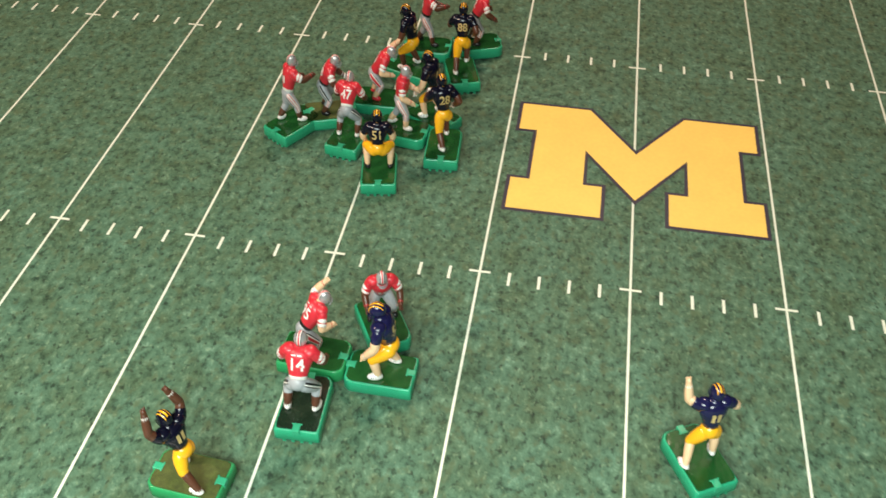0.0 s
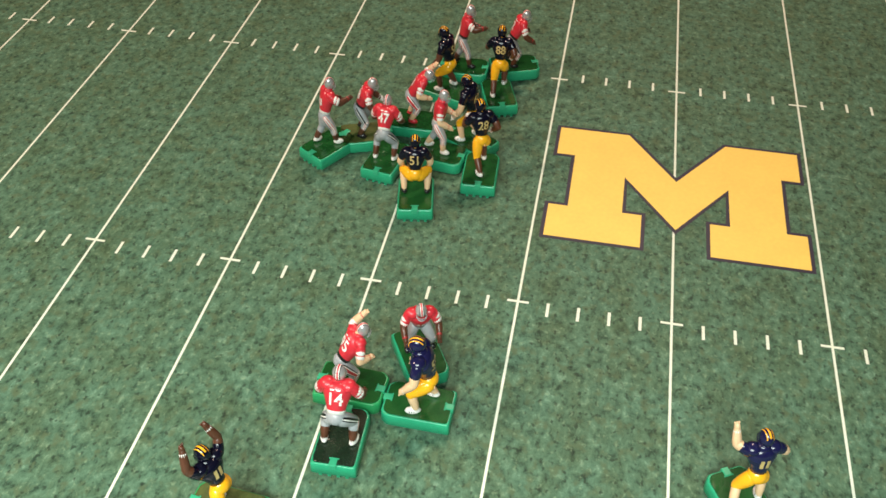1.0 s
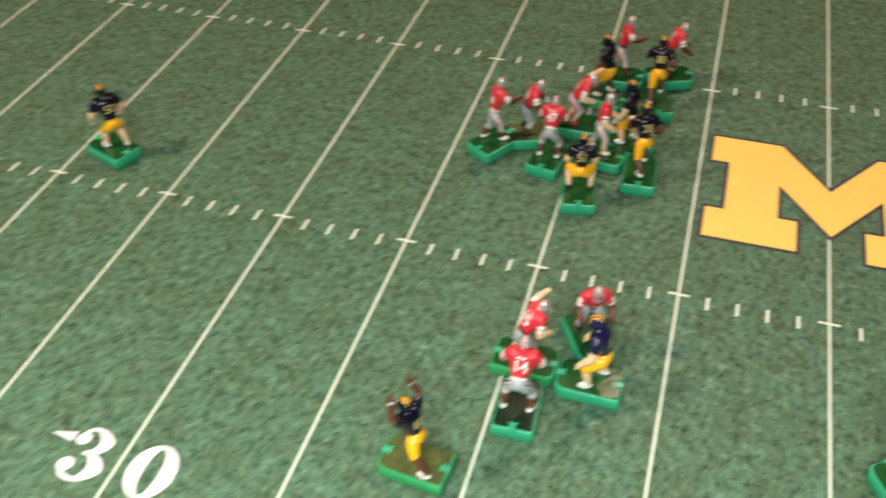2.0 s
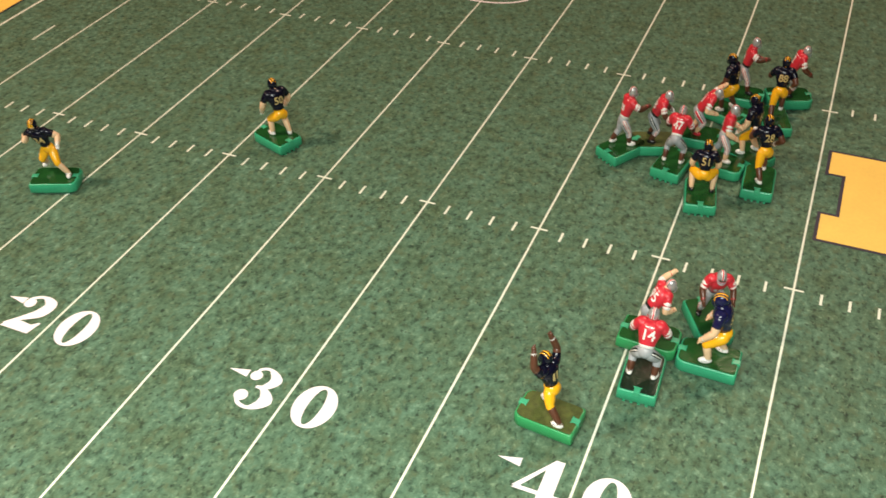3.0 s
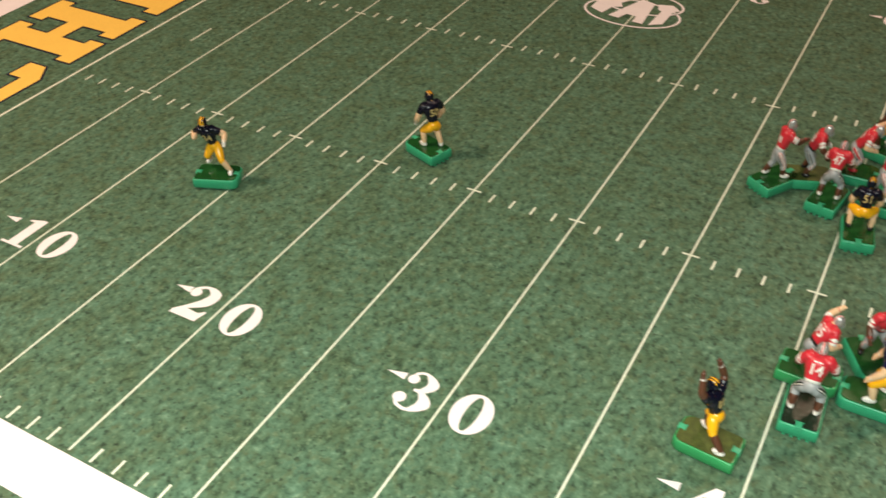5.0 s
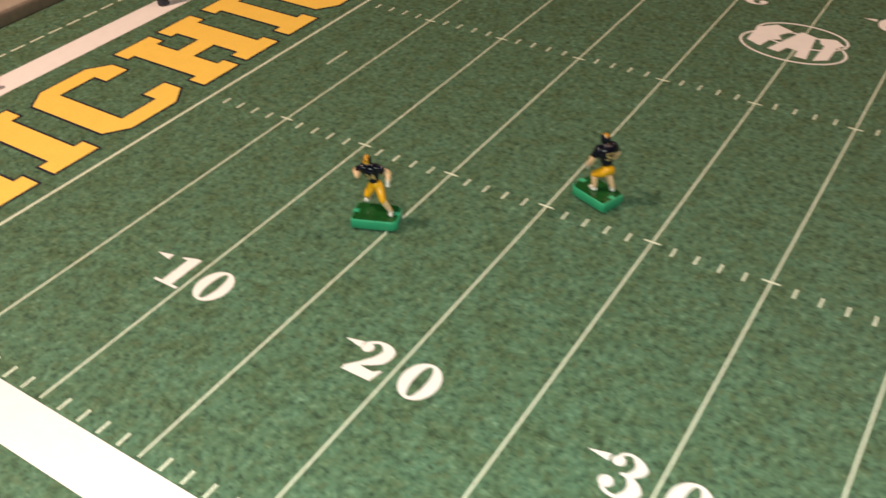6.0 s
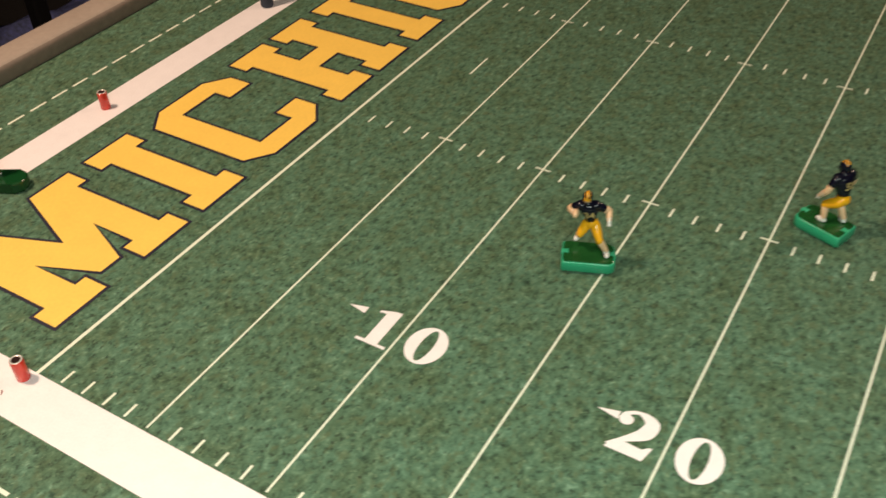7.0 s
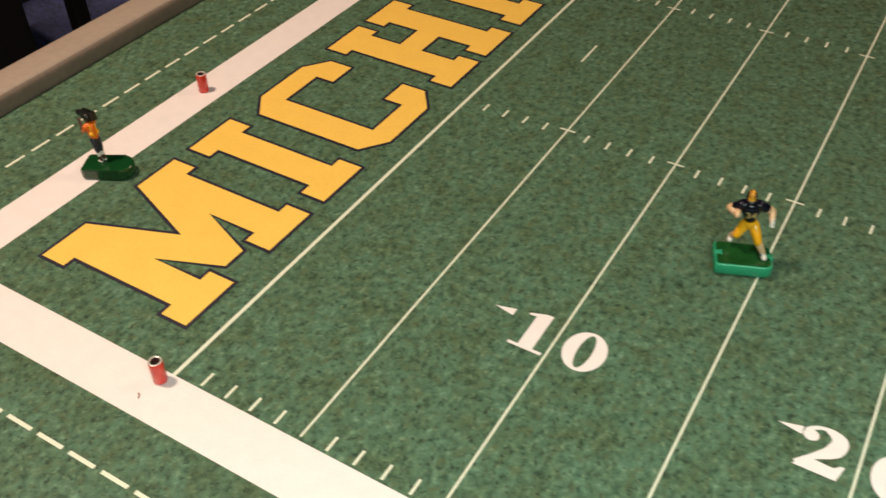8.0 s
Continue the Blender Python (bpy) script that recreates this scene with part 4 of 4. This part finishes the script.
gb = bmesh.new()
extrude_outline(gb, [(0.0066 * math.cos(2 * math.pi * i / 24), 0.0066 * math.sin(2 * math.pi * i / 24)) for i in range(24)], 0, 0.062)
bmesh.ops.bevel(gb, geom=[e for e in gb.edges if abs(e.verts[0].co.z - e.verts[1].co.z) < 1e-6], offset=0.0012, segments=2, affect="EDGES", profile=0.5)
gp = tagged(new("goal_post_pad", mesh_of("goal_post_pad", gb, [DENIM])), "navy padded goal post foot on the white end stripe", "goal post")
gp.matrix_basis = pose(-11.2 * YD, 7.0 * YD, TOP + 0.0003)

# ---- beyond the rail: things on the dark floor ----
tbm = bmesh.new()
GX, GY = 28, 36
vs = [[tbm.verts.new((-1.86 + 0.85 * i / GX + 0.03 * math.sin(k * 0.7), 0.1 + 1.7 * k / GY, 0.06 + 0.05 * noise.noise((i * 0.33, k * 0.29, 1.7)) + 0.025 * noise.noise((i * 0.9, k * 0.8, 4.1)))) for k in range(GY + 1)] for i in range(GX + 1)]
for i in range(GX):
    for k in range(GY):
        tbm.faces.new((vs[i][k], vs[i + 1][k], vs[i + 1][k + 1], vs[i][k + 1]))
bmesh.ops.solidify(tbm, geom=list(tbm.faces), thickness=0.075)
tagged(part("floor_sheet", tbm, TARP, None, smooth=True), "crumpled blue-grey plastic sheet lying on the dark floor", "sheet")


chair = tagged(new("stool"), "black stool standing on the dark floor beside the table", "stool")
CX, CY = -1.15, 0.75
sb2 = slab(CX - 0.19, CX + 0.19, CY - 0.19, CY + 0.19, 0.44, 0.48, 0.012)
part("seat", sb2, BLACK, chair)
for dx in (-0.15, 0.15):
    for dy in (-0.15, 0.15):
        part("leg", slab(CX + dx - 0.017, CX + dx + 0.017, CY + dy - 0.017, CY + dy + 0.017, 0.0, 0.44, 0.004), BLACK, chair)
for dy in (-0.15, 0.15):
    part("stretcher", slab(CX - 0.133, CX + 0.133, CY + dy - 0.011, CY + dy + 0.011, 0.18, 0.21, 0.003), BLACK, chair)

# a black box on the floor beside the stool, with a lid
crate = tagged(new("storage_box"), "black storage box with a lid standing on the dark floor", "box")
part("body", slab(-1.66, -1.29, 0.06, 0.475, 0.16, 0.47, 0.008), BLACK, crate)
part("lid", slab(-1.67, -1.28, 0.05, 0.485, 0.4705, 0.50, 0.008), BLACK, crate)
for dx in (-1.63, -1.32):
    for dy in (0.09, 0.445):
        part("leg", slab(dx - 0.015, dx + 0.015, dy - 0.015, dy + 0.015, 0.0, 0.1595, 0.003), BLACK, crate)
